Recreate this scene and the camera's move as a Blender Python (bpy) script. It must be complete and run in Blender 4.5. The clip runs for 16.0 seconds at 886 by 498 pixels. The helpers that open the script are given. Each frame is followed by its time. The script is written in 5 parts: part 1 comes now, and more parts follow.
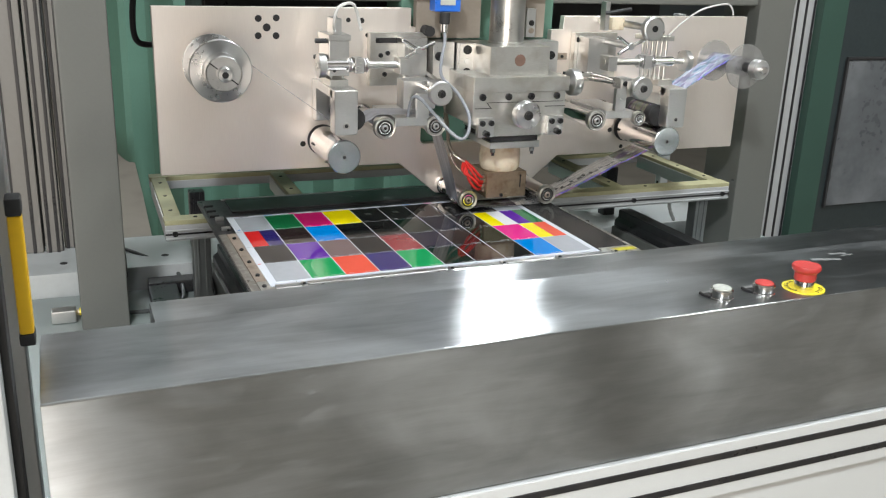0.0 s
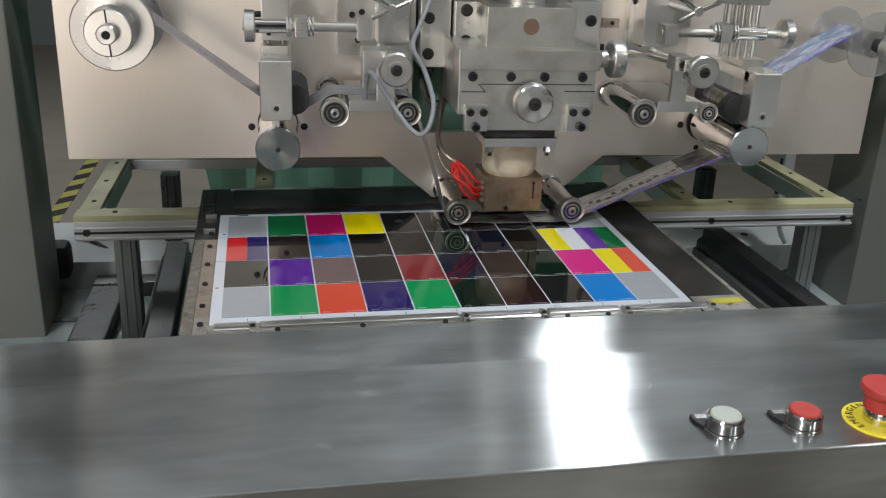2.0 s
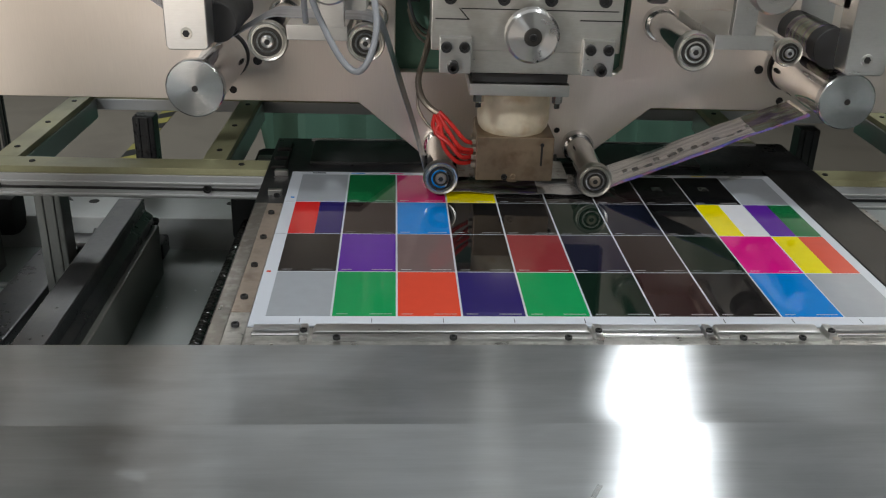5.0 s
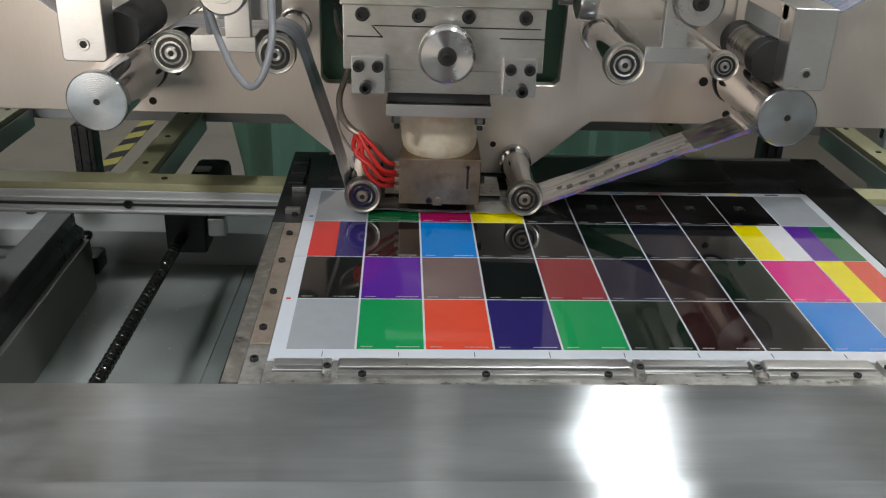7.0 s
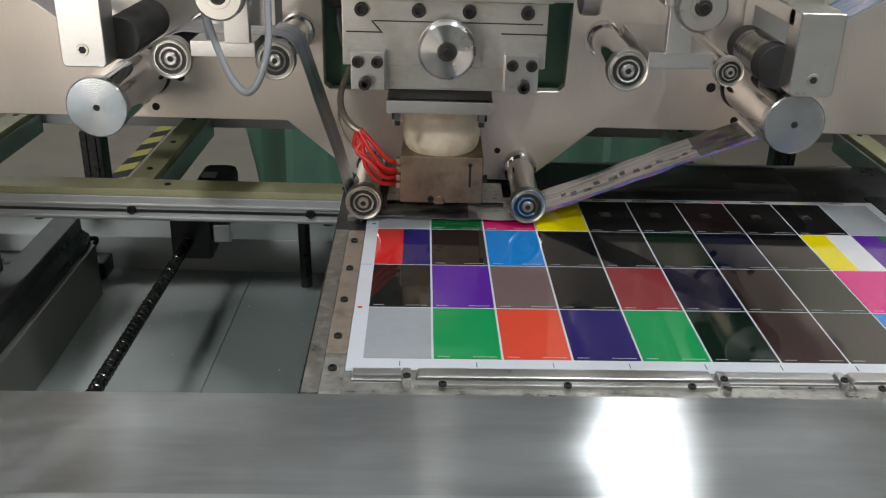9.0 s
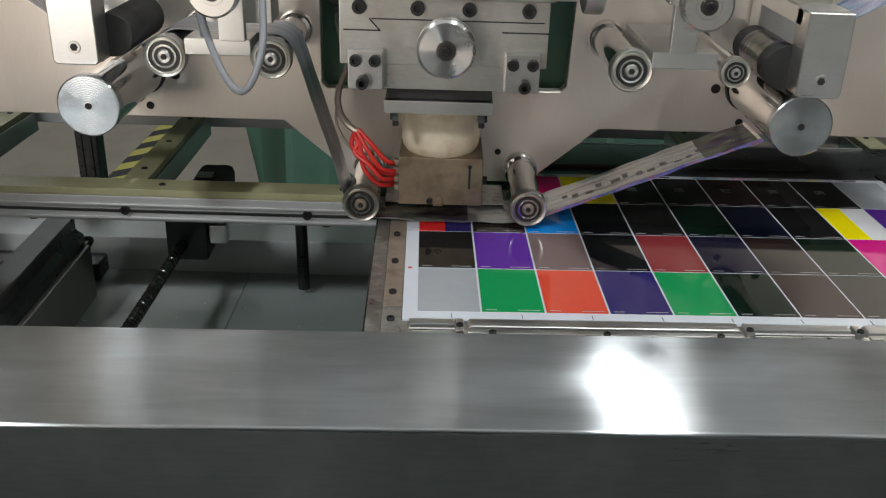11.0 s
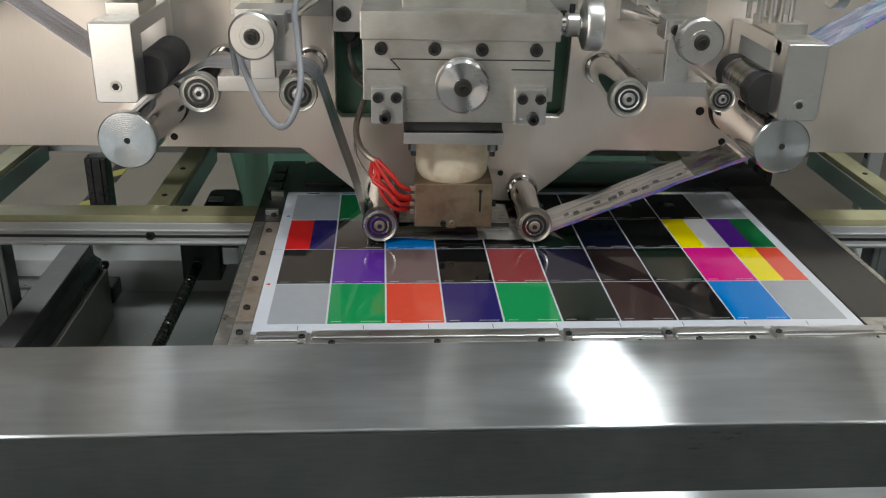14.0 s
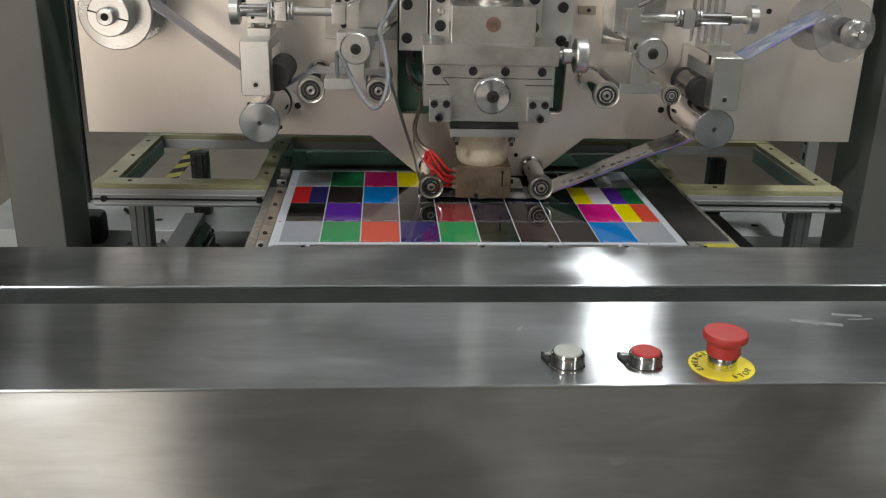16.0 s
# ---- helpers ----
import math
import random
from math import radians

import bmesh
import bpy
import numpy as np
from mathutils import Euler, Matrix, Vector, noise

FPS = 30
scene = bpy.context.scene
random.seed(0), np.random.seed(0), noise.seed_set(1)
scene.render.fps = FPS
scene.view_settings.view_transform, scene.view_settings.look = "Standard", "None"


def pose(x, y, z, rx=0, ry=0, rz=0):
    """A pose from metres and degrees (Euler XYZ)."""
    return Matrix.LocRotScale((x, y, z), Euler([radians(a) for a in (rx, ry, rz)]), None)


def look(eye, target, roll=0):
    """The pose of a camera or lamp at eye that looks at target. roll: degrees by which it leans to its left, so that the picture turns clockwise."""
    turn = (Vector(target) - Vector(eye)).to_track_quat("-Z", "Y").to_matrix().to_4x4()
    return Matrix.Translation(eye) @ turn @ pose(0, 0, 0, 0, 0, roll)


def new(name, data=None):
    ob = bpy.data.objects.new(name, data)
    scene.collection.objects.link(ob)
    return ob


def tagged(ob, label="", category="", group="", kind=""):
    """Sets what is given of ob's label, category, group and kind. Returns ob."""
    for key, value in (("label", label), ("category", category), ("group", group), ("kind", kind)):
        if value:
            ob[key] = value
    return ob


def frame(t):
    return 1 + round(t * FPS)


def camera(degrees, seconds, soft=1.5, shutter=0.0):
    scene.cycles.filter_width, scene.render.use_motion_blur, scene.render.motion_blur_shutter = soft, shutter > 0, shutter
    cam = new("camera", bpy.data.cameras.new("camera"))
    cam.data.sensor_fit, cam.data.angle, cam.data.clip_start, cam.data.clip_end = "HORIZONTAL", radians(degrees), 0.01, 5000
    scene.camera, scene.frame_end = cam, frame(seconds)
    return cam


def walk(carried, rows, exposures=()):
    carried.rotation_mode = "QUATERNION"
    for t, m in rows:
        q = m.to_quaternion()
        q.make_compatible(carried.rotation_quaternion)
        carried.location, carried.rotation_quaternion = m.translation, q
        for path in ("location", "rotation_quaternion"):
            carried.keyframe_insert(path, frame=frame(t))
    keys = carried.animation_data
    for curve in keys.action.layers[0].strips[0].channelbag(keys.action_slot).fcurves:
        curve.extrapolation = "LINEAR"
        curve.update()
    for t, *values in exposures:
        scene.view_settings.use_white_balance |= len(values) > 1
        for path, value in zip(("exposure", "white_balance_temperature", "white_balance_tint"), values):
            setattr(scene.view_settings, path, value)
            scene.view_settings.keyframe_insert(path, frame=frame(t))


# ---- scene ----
cam = camera(51.0, 16.0, 1.2)
PATH = [
    (0, (-0.77, -1.746, 1.513), (-0.066, 0.018, 0.887), 2.1),
    (0.5, (-0.703, -1.621, 1.502), (-0.012, 0.149, 0.877), 2.1),
    (1, (-0.573, -1.546, 1.495), (-0.006, 0.27, 0.877), 2.3),
    (1.5, (-0.402, -1.482, 1.502), (0.0, 0.365, 0.847), 2.7),
    (2, (-0.325, -1.398, 1.471), (0.006, 0.442, 0.758), 2.3),
    (2.5, (-0.301, -1.267, 1.449), (0.044, 0.547, 0.682), 1.9),
    (3, (-0.265, -1.205, 1.438), (0.036, 0.594, 0.618), 2.0),
    (5.5, (-0.075, -1.089, 1.389), (-0.024, 0.732, 0.564), 1.7),
    (6, (-0.046, -1.07, 1.391), (0.011, 0.749, 0.563), 1.8),
    (6.5, (-0.021, -1.058, 1.395), (0.033, 0.76, 0.563), 1.7),
    (7, (-0.016, -1.054, 1.395), (0.037, 0.767, 0.569), 1.8),
    (7.5, (-0.015, -1.049, 1.397), (0.02, 0.773, 0.573), 1.6),
    (8, (-0.016, -1.047, 1.392), (-0.004, 0.78, 0.578), 1.4),
    (8.5, (-0.002, -1.044, 1.394), (0.008, 0.781, 0.577), 1.4),
    (9, (0.003, -1.044, 1.393), (0.014, 0.782, 0.577), 1.5),
    (11.5, (0.006, -1.023, 1.388), (0.015, 0.803, 0.571), 1.8),
    (12, (0.006, -1.031, 1.391), (0.018, 0.794, 0.573), 1.8),
    (12.5, (0.003, -1.032, 1.392), (0.01, 0.794, 0.576), 1.8),
    (13, (0.022, -1.03, 1.402), (0.038, 0.793, 0.58), 1.8),
    (13.5, (0.024, -1.042, 1.407), (0.087, 0.788, 0.602), 1.3),
    (14, (-0.051, -1.092, 1.422), (0.036, 0.743, 0.632), 1.3),
    (14.5, (-0.081, -1.16, 1.436), (0.04, 0.691, 0.688), 1.4),
    (15, (-0.065, -1.275, 1.452), (0.028, 0.584, 0.72), 1.4),
    (15.5, (-0.072, -1.377, 1.462), (0.005, 0.486, 0.74), 1.3),
    (16, (-0.119, -1.525, 1.455), (-0.034, 0.346, 0.754), 1.4),
]
walk(cam, [(t, look(eye, target, roll)) for t, eye, target, roll in PATH], [(0.0, 0.78, 6400, 10), (0.6, 0.76, 6400, 10), (1.5, 0.31, 6400, 10), (3.0, -0.15, 6450, 10), (9.0, 0.02, 6550, 10), (14.0, 0.05, 6550, 9), (16.0, -0.20, 6650, 10)])

# ---- light: unseen lamps under the ceiling, with added fills ----
world = bpy.data.worlds.new("world")
scene.world = world
world.use_nodes = True
world.node_tree.nodes["Background"].inputs[0].default_value = (0.9, 0.95, 1.0, 1)
world.node_tree.nodes["Background"].inputs[1].default_value = 0.018

HALL_TOP = 3.6


def area_lamp(x, y, sx, sy, watts, colour=(1.0, 0.97, 0.93), z=HALL_TOP - 0.06):
    data = bpy.data.lights.new("area_lamp", "AREA")
    data.shape, data.size, data.size_y, data.energy, data.color = "RECTANGLE", sx, sy, watts, colour
    ob = new("area_lamp", data)
    ob.matrix_basis = pose(x, y, z)
    return ob


area_lamp(0.64, 0.80, 0.15, 0.45, 13, (0.96, 0.99, 1.0), 2.70)
area_lamp(0.75, -0.7, 0.11, 0.3, 25, (0.94, 0.985, 1.0))
# broad soft fill, added to brighten the counter top and the bed
area_lamp(0.3, -0.3, 2.8, 1.6, 10, (0.95, 0.985, 1.0))
area_lamp(-1.9, -2.9, 0.45, 0.45, 108, (0.95, 0.985, 1.0))
# rear fill, added to lift the floor behind the machine
area_lamp(-1.3, 3.6, 2.0, 1.4, 70, (0.95, 0.99, 1.0))
area_lamp(2.45, -2.6, 0.5, 0.45, 38, (0.97, 0.97, 0.92))
# added warm panel for the unseen bright source front left; the doorway is assumed
warm_panel = area_lamp(-2.2, -4.2, 2.1, 2.2, 48, (1.0, 0.88, 0.76))
warm_panel.matrix_basis = pose(-2.2, -4.2, 1.12, 90, 0, 0)


# ---- materials ----
def material(name, colour, rough=0.5, metal=0.0, vary=0.12, scale=8.0, bump=0.0, fine=120.0, rough_vary=0.1, coat=0.0,
             brushed=0.0, radial=False, stretch=(1, 1, 1), spec=0.5, dirt=None, dirt_amount=0.0):
    m = bpy.data.materials.new(name)
    m.use_nodes = True
    t = m.node_tree
    n, l = t.nodes, t.links
    b = n["Principled BSDF"]
    co = n.new("ShaderNodeTexCoord")
    mp = n.new("ShaderNodeMapping")
    mp.inputs["Scale"].default_value = stretch
    l.new(co.outputs["Object"], mp.inputs["Vector"])
    big = n.new("ShaderNodeTexNoise")
    big.inputs["Scale"].default_value, big.inputs["Detail"].default_value = scale, 5
    l.new(co.outputs["Object"], big.inputs["Vector"])
    small = n.new("ShaderNodeTexNoise")
    small.inputs["Scale"].default_value, small.inputs["Detail"].default_value = fine, 4
    l.new(mp.outputs["Vector"], small.inputs["Vector"])
    mix = n.new("ShaderNodeMath")
    mix.operation = "MULTIPLY_ADD"
    mix.inputs[1].default_value, mix.inputs[2].default_value = 0.4, 0.0
    l.new(small.outputs["Fac"], mix.inputs[0])
    add = n.new("ShaderNodeMath")
    add.operation = "MULTIPLY_ADD"
    add.inputs[1].default_value = 0.6
    l.new(big.outputs["Fac"], add.inputs[0])
    l.new(mix.outputs[0], add.inputs[2])
    ramp = n.new("ShaderNodeValToRGB")
    ramp.color_ramp.elements[0].position, ramp.color_ramp.elements[1].position = 0.3, 0.7
    ramp.color_ramp.elements[0].color = (*[c * (1 - vary) for c in colour], 1)
    ramp.color_ramp.elements[1].color = (*[min(1, c * (1 + vary)) for c in colour], 1)
    l.new(add.outputs[0], ramp.inputs["Fac"])
    out = ramp.outputs["Color"]
    if dirt:
        spots = n.new("ShaderNodeTexNoise")
        spots.inputs["Scale"].default_value, spots.inputs["Detail"].default_value = scale * 2.3, 8
        l.new(co.outputs["Object"], spots.inputs["Vector"])
        cut = n.new("ShaderNodeMapRange")
        cut.inputs["From Min"].default_value, cut.inputs["From Max"].default_value = 0.5, 0.72
        cut.inputs["To Max"].default_value = dirt_amount
        l.new(spots.outputs["Fac"], cut.inputs["Value"])
        blend = n.new("ShaderNodeMix")
        blend.data_type = "RGBA"
        l.new(cut.outputs["Result"], blend.inputs["Factor"])
        l.new(out, blend.inputs["A"])
        blend.inputs["B"].default_value = (*dirt, 1)
        out = blend.outputs["Result"]
    l.new(out, b.inputs["Base Color"])
    rr = n.new("ShaderNodeMapRange")
    rr.inputs["From Min"].default_value, rr.inputs["From Max"].default_value = 0.3, 0.7
    rr.inputs["To Min"].default_value, rr.inputs["To Max"].default_value = max(0.02, rough - rough_vary), min(1, rough + rough_vary)
    l.new(add.outputs[0], rr.inputs["Value"])
    l.new(rr.outputs["Result"], b.inputs["Roughness"])
    b.inputs["Metallic"].default_value = metal
    b.inputs["Specular IOR Level"].default_value = spec
    b.inputs["Coat Weight"].default_value = coat
    b.inputs["Coat Roughness"].default_value = 0.03
    if brushed:
        b.inputs["Anisotropic"].default_value = brushed
        tan = n.new("ShaderNodeTangent")
        tan.direction_type = "UV_MAP"
        if radial:
            tan.direction_type, tan.axis = "RADIAL", "Y"
        b.inputs["Anisotropic Rotation"].default_value = 0.25
        l.new(tan.outputs["Tangent"], b.inputs["Tangent"])
    if bump:
        bp = n.new("ShaderNodeBump")
        bp.inputs["Strength"].default_value, bp.inputs["Distance"].default_value = bump, 0.001
        l.new(small.outputs["Fac"], bp.inputs["Height"])
        l.new(bp.outputs["Normal"], b.inputs["Normal"])
    return m


def sheet_steel():
    """Brushed stainless sheet: long horizontal grain, hand smudges, fine scratches, a stretched highlight across the grain."""
    m = bpy.data.materials.new("brushed_stainless")
    m.use_nodes = True
    n, l = m.node_tree.nodes, m.node_tree.links
    n.remove(n["Principled BSDF"])
    co = n.new("ShaderNodeTexCoord")

    def tex(stretch, scale, detail, turn=0.0, distort=0.0):
        mp = n.new("ShaderNodeMapping")
        mp.inputs["Scale"].default_value, mp.inputs["Rotation"].default_value = stretch, (0, 0, radians(turn))
        l.new(co.outputs["Object"], mp.inputs["Vector"])
        t = n.new("ShaderNodeTexNoise")
        t.inputs["Scale"].default_value, t.inputs["Detail"].default_value, t.inputs["Distortion"].default_value = scale, detail, distort
        l.new(mp.outputs["Vector"], t.inputs["Vector"])
        return t.outputs["Fac"]

    def remap(src, a, b, c, d):
        r = n.new("ShaderNodeMapRange")
        for k, v in zip(("From Min", "From Max", "To Min", "To Max"), (a, b, c, d)):
            r.inputs[k].default_value = v
        l.new(src, r.inputs["Value"])
        return r.outputs["Result"]

    def math2(op, a, b):
        r = n.new("ShaderNodeMath")
        r.operation = op
        for i, v in enumerate((a, b)):
            if isinstance(v, float):
                r.inputs[i].default_value = v
            else:
                l.new(v, r.inputs[i])
        return r.outputs[0]

    grain = tex((2.2, 40, 40), 6.0, 6, 0, 0.3)
    fine = tex((6.0, 170, 170), 6.0, 3)
    bands = tex((1.8, 11, 11), 4.0, 7, 2, 0.8)
    smudge = tex((1, 1.8, 1.8), 5.0, 8, 0, 0.6)
    scratch = math2("MAXIMUM", remap(tex((9.0, 160, 160), 3.0, 2, 9), 0.66, 0.73, 0.0, 1.0), remap(tex((11.0, 180, 180), 3.0, 2, -24), 0.69, 0.76, 0.0, 1.0))
    marks = remap(smudge, 0.50, 0.74, 0.0, 1.0)
    spots = remap(tex((1, 1.6, 1.6), 46.0, 2, 20), 0.70, 0.76, 0.0, 1.0)
    wipes = remap(tex((1.2, 5.0, 5.0), 7.0, 6, 28, 1.2), 0.56, 0.74, 0.0, 1.0)
    tone = math2("MULTIPLY", remap(grain, 0.25, 0.75, 0.975, 1.025), remap(bands, 0.3, 0.7, 0.90, 1.09))
    tone = math2("MULTIPLY", tone, remap(fine, 0.25, 0.75, 0.97, 1.03))
    tone = math2("MULTIPLY", tone, remap(smudge, 0.34, 0.68, 0.80, 1.14))
    col = n.new("ShaderNodeMix")
    col.data_type, col.blend_type = "RGBA", "MULTIPLY"
    col.inputs["Factor"].default_value = 1.0
    col.inputs["A"].default_value = (0.49, 0.515, 0.53, 1)
    l.new(tone, col.inputs["B"])
    rough = math2("ADD", remap(grain, 0.25, 0.75, 0.302, 0.318), remap(marks, 0.0, 1.0, 0.0, 0.03))
    bump = n.new("ShaderNodeBump")
    bump.inputs["Strength"].default_value, bump.inputs["Distance"].default_value = 0.003, 0.001
    l.new(grain, bump.inputs["Height"])
    tan = n.new("ShaderNodeTangent")
    tan.direction_type = "UV_MAP"
    g = n.new("ShaderNodeBsdfAnisotropic")
    g.distribution = "BECKMANN"
    g.inputs["Anisotropy"].default_value, g.inputs["Rotation"].default_value = -0.75, 0.25
    l.new(col.outputs["Result"], g.inputs["Color"])
    l.new(rough, g.inputs["Roughness"])
    l.new(tan.outputs["Tangent"], g.inputs["Tangent"])
    l.new(bump.outputs["Normal"], g.inputs["Normal"])
    wide = n.new("ShaderNodeBsdfAnisotropic")
    wide.distribution = "BECKMANN"
    wide.inputs["Roughness"].default_value = 0.54
    l.new(col.outputs["Result"], wide.inputs["Color"])
    gloss = n.new("ShaderNodeMixShader")
    gloss.inputs[0].default_value = 0.08
    l.new(g.outputs[0], gloss.inputs[1])
    l.new(wide.outputs[0], gloss.inputs[2])
    haze = n.new("ShaderNodeBsdfDiffuse")
    haze.inputs["Color"].default_value = (0.42, 0.44, 0.46, 1)
    mix = n.new("ShaderNodeMixShader")
    dull = math2("ADD", remap(marks, 0.0, 1.0, 0.010, 0.12), remap(scratch, 0.0, 1.0, 0.0, 0.09))
    dull = math2("ADD", dull, math2("ADD", remap(spots, 0.0, 1.0, 0.0, 0.14), remap(wipes, 0.0, 1.0, 0.0, 0.09)))
    l.new(dull, mix.inputs[0])
    l.new(gloss.outputs[0], mix.inputs[1])
    l.new(haze.outputs[0], mix.inputs[2])
    l.new(mix.outputs[0], n["Material Output"].inputs["Surface"])
    return m


STEEL_SHEET = sheet_steel()
PLATE = material("ground_steel_plate", (0.86, 0.79, 0.725), 0.42, 0.82, 0.05, 4, 0.02, 90, 0.05, stretch=(8, 1, 0.4), brushed=0.3)
MACHINED = material("machined_aluminium", (0.62, 0.62, 0.61), 0.33, 1, 0.08, 14, 0.06, 140, 0.08, stretch=(1, 1, 5))
GROUND = material("ground_tool_steel", (0.62, 0.615, 0.585), 0.34, 1, 0.12, 11, 0.06, 120, 0.1, stretch=(1, 6, 6), dirt=(0.36, 0.32, 0.26), dirt_amount=0.45)
CHROME = material("polished_chrome", (0.72, 0.71, 0.70), 0.09, 1, 0.05, 20, 0.0, 80, 0.03)
TURNED = material("turned_steel", (0.64, 0.64, 0.64), 0.30, 1, 0.06, 18, 0.0, 150, 0.05, brushed=0.92, radial=True)
DISC = material("ground_disc_steel", (0.50, 0.52, 0.535), 0.24, 1, 0.14, 60, 0.0, 160, 0.05, brushed=0.55, radial=True)


def turning_marks(m, pitch, depth):
    """Fine uneven tool rings about the y axis, as a lathe leaves them on an end face."""
    n, l = m.node_tree.nodes, m.node_tree.links
    co, wave, bump = n.new("ShaderNodeTexCoord"), n.new("ShaderNodeTexWave"), n.new("ShaderNodeBump")
    wave.wave_type, wave.rings_direction = "RINGS", "Y"
    wave.inputs["Scale"].default_value = 0.314 / pitch
    for key, v in (("Distortion", 5.0), ("Detail", 4.0), ("Detail Scale", 1.6)):
        wave.inputs[key].default_value = v
    bump.inputs["Strength"].default_value, bump.inputs["Distance"].default_value = 1.0, depth
    l.new(co.outputs["Object"], wave.inputs["Vector"])
    l.new(wave.outputs["Fac"], bump.inputs["Height"])
    l.new(bump.outputs["Normal"], n["Principled BSDF"].inputs["Normal"])


turning_marks(DISC, 0.0022, 0.00004)
BACKING = material("warm_grey_backing_paint", (0.26, 0.225, 0.185), 0.5, 0, 0.1, 8, 0.03, 150)
RESIDUE = material("tape_residue", (0.42, 0.43, 0.43), 0.6, 0, 0.1, 60)
RESIDUE.node_tree.nodes["Principled BSDF"].inputs["Alpha"].default_value = 0.24
BEARING = material("bearing_seal", (0.045, 0.043, 0.04), 0.35, 0.5, 0.2, 60)
THREAD = material("oiled_screw_thread", (0.06, 0.06, 0.058), 0.20, 0.85, 0.2, 40)
PALE_WALL = material("pale_reflected_wall", (0.68, 0.66, 0.63), 0.75, 0, 0.04, 0.8)
# tape yellow, darkened in its colour for the dim floor
DIM_TAPE = material("dimmed_yellow_tape", (0.34, 0.31, 0.08), 0.6, 0, 0.15, 12)
PRINT = material("pale_small_print", (0.36, 0.36, 0.37), 0.3, 0, 0.05, 12)
DARK_CABLE = material("dark_grey_cable", (0.06, 0.065, 0.065), 0.45, 0, 0.1, 30)
TINTED = material("tinted_door_pane", (0.03, 0.04, 0.042), 0.16, 0, 0.15, 2, spec=0.6)
ANODISED = material("anodised_profile", (0.56, 0.57, 0.58), 0.38, 1, 0.05, 9, 0.03, 200, 0.05)
SHADED_POST = material("shaded_post_profile", (0.20, 0.192, 0.178), 0.5, 0.2, 0.08, 5)
POST_SILVER = material("pale_silver_profile", (0.50, 0.51, 0.52), 0.4, 0.35, 0.05, 9)
DOOR_GREEN = material("dark_green_door_paint", (0.035, 0.075, 0.058), 0.4, 0, 0.1, 4)
LEG_PROFILE = material("dull_leg_profile", (0.30, 0.31, 0.31), 0.42, 0.9, 0.08, 9, 0.03, 200, 0.05)
HAZY_PANE = material("hazy_inner_pane", (0.10, 0.108, 0.115), 0.3, 0, 0.35, 3, 0.0, 40, 0.1, dirt=(0.24, 0.25, 0.26), dirt_amount=0.6)
BLACK_BOLT = material("black_oxide_bolt", (0.018, 0.018, 0.019), 0.42, 0.3, 0.2, 60, 0.0, 300)
HOLE = material("hole_dark", (0.012, 0.011, 0.011), 0.7, 0, 0.2, 60)
BLACK_METAL = material("black_steel", (0.022, 0.022, 0.024), 0.34, 0.2, 0.25, 12, 0.06, 150, 0.12, dirt=(0.06, 0.055, 0.05), dirt_amount=0.5)
RUBBER = material("black_rubber", (0.02, 0.02, 0.021), 0.65, 0, 0.2, 40, 0.1, 200)
GREY_PAINT = material("grey_machine_paint", (0.13, 0.133, 0.122), 0.40, 0, 0.06, 3, 0.03, 300, 0.06)
DECK_PAINT = material("deck_grey_green_paint", (0.235, 0.27, 0.26), 0.38, 0, 0.07, 3, 0.03, 250, 0.08, dirt=(0.29, 0.31, 0.30), dirt_amount=0.45)
BEAM_PAINT = material("off_white_beam_paint", (0.46, 0.48, 0.48), 0.42, 0, 0.05, 5, 0.03, 300, 0.06, dirt=(0.25, 0.25, 0.24), dirt_amount=0.3)
# darker copy of the sheet steel, with the gap's shade in its colour
SHADED_STEEL = material("gap_shade_steel", (0.25, 0.262, 0.252), 0.36, 0.8, 0.16, 7, 0.0, 60, 0.1, stretch=(0.6, 6, 6), dirt=(0.36, 0.365, 0.35), dirt_amount=0.5)
WHITE_PAINT = material("white_powder_coat", (0.58, 0.60, 0.60), 0.42, 0, 0.03, 5, 0.03, 400, 0.05)
BRASS = material("heat_stained_block", (0.33, 0.255, 0.18), 0.42, 0.85, 0.2, 22, 0.08, 130, 0.1, dirt=(0.16, 0.10, 0.06), dirt_amount=0.65)
INSULATOR = material("aged_insulator", (0.66, 0.58, 0.44), 0.5, 0, 0.12, 25, 0.05, 160, dirt=(0.42, 0.26, 0.12), dirt_amount=0.55)
STRIP = material("yellowed_plastic_strip", (0.38, 0.365, 0.215), 0.5, 0, 0.10, 10, 0.04, 180, dirt=(0.25, 0.22, 0.13), dirt_amount=0.5)
RED_WIRE = material("red_silicone_wire", (0.62, 0.025, 0.02), 0.4, 0, 0.1, 60)
GREY_HOSE = material("grey_hose", (0.22, 0.23, 0.25), 0.38, 0, 0.05, 30)
CLEAR_HOSE = material("pale_hose", (0.62, 0.62, 0.60), 0.25, 0, 0.05, 30)
BLACK_CABLE = material("black_cable", (0.02, 0.02, 0.022), 0.5, 0, 0.1, 40)
GREEN_CLOTH = material("green_backing", (0.125, 0.25, 0.19), 0.75, 0, 0.10, 5, 0.1, 180)
FLOOR = material("hall_floor", (0.205, 0.184, 0.152), 0.65, 0, 0.12, 1.5, 0.04, 60, 0.1, dirt=(0.12, 0.10, 0.085), dirt_amount=0.4)
HALL_WALL = material("hall_wall", (0.15, 0.17, 0.17), 0.8, 0, 0.06, 0.6)
STRIP_METAL = material("worn_steel_strip", (0.47, 0.395, 0.33), 0.42, 0.7, 0.18, 26, 0.06, 150, 0.1, dirt=(0.24, 0.18, 0.13), dirt_amount=0.6)
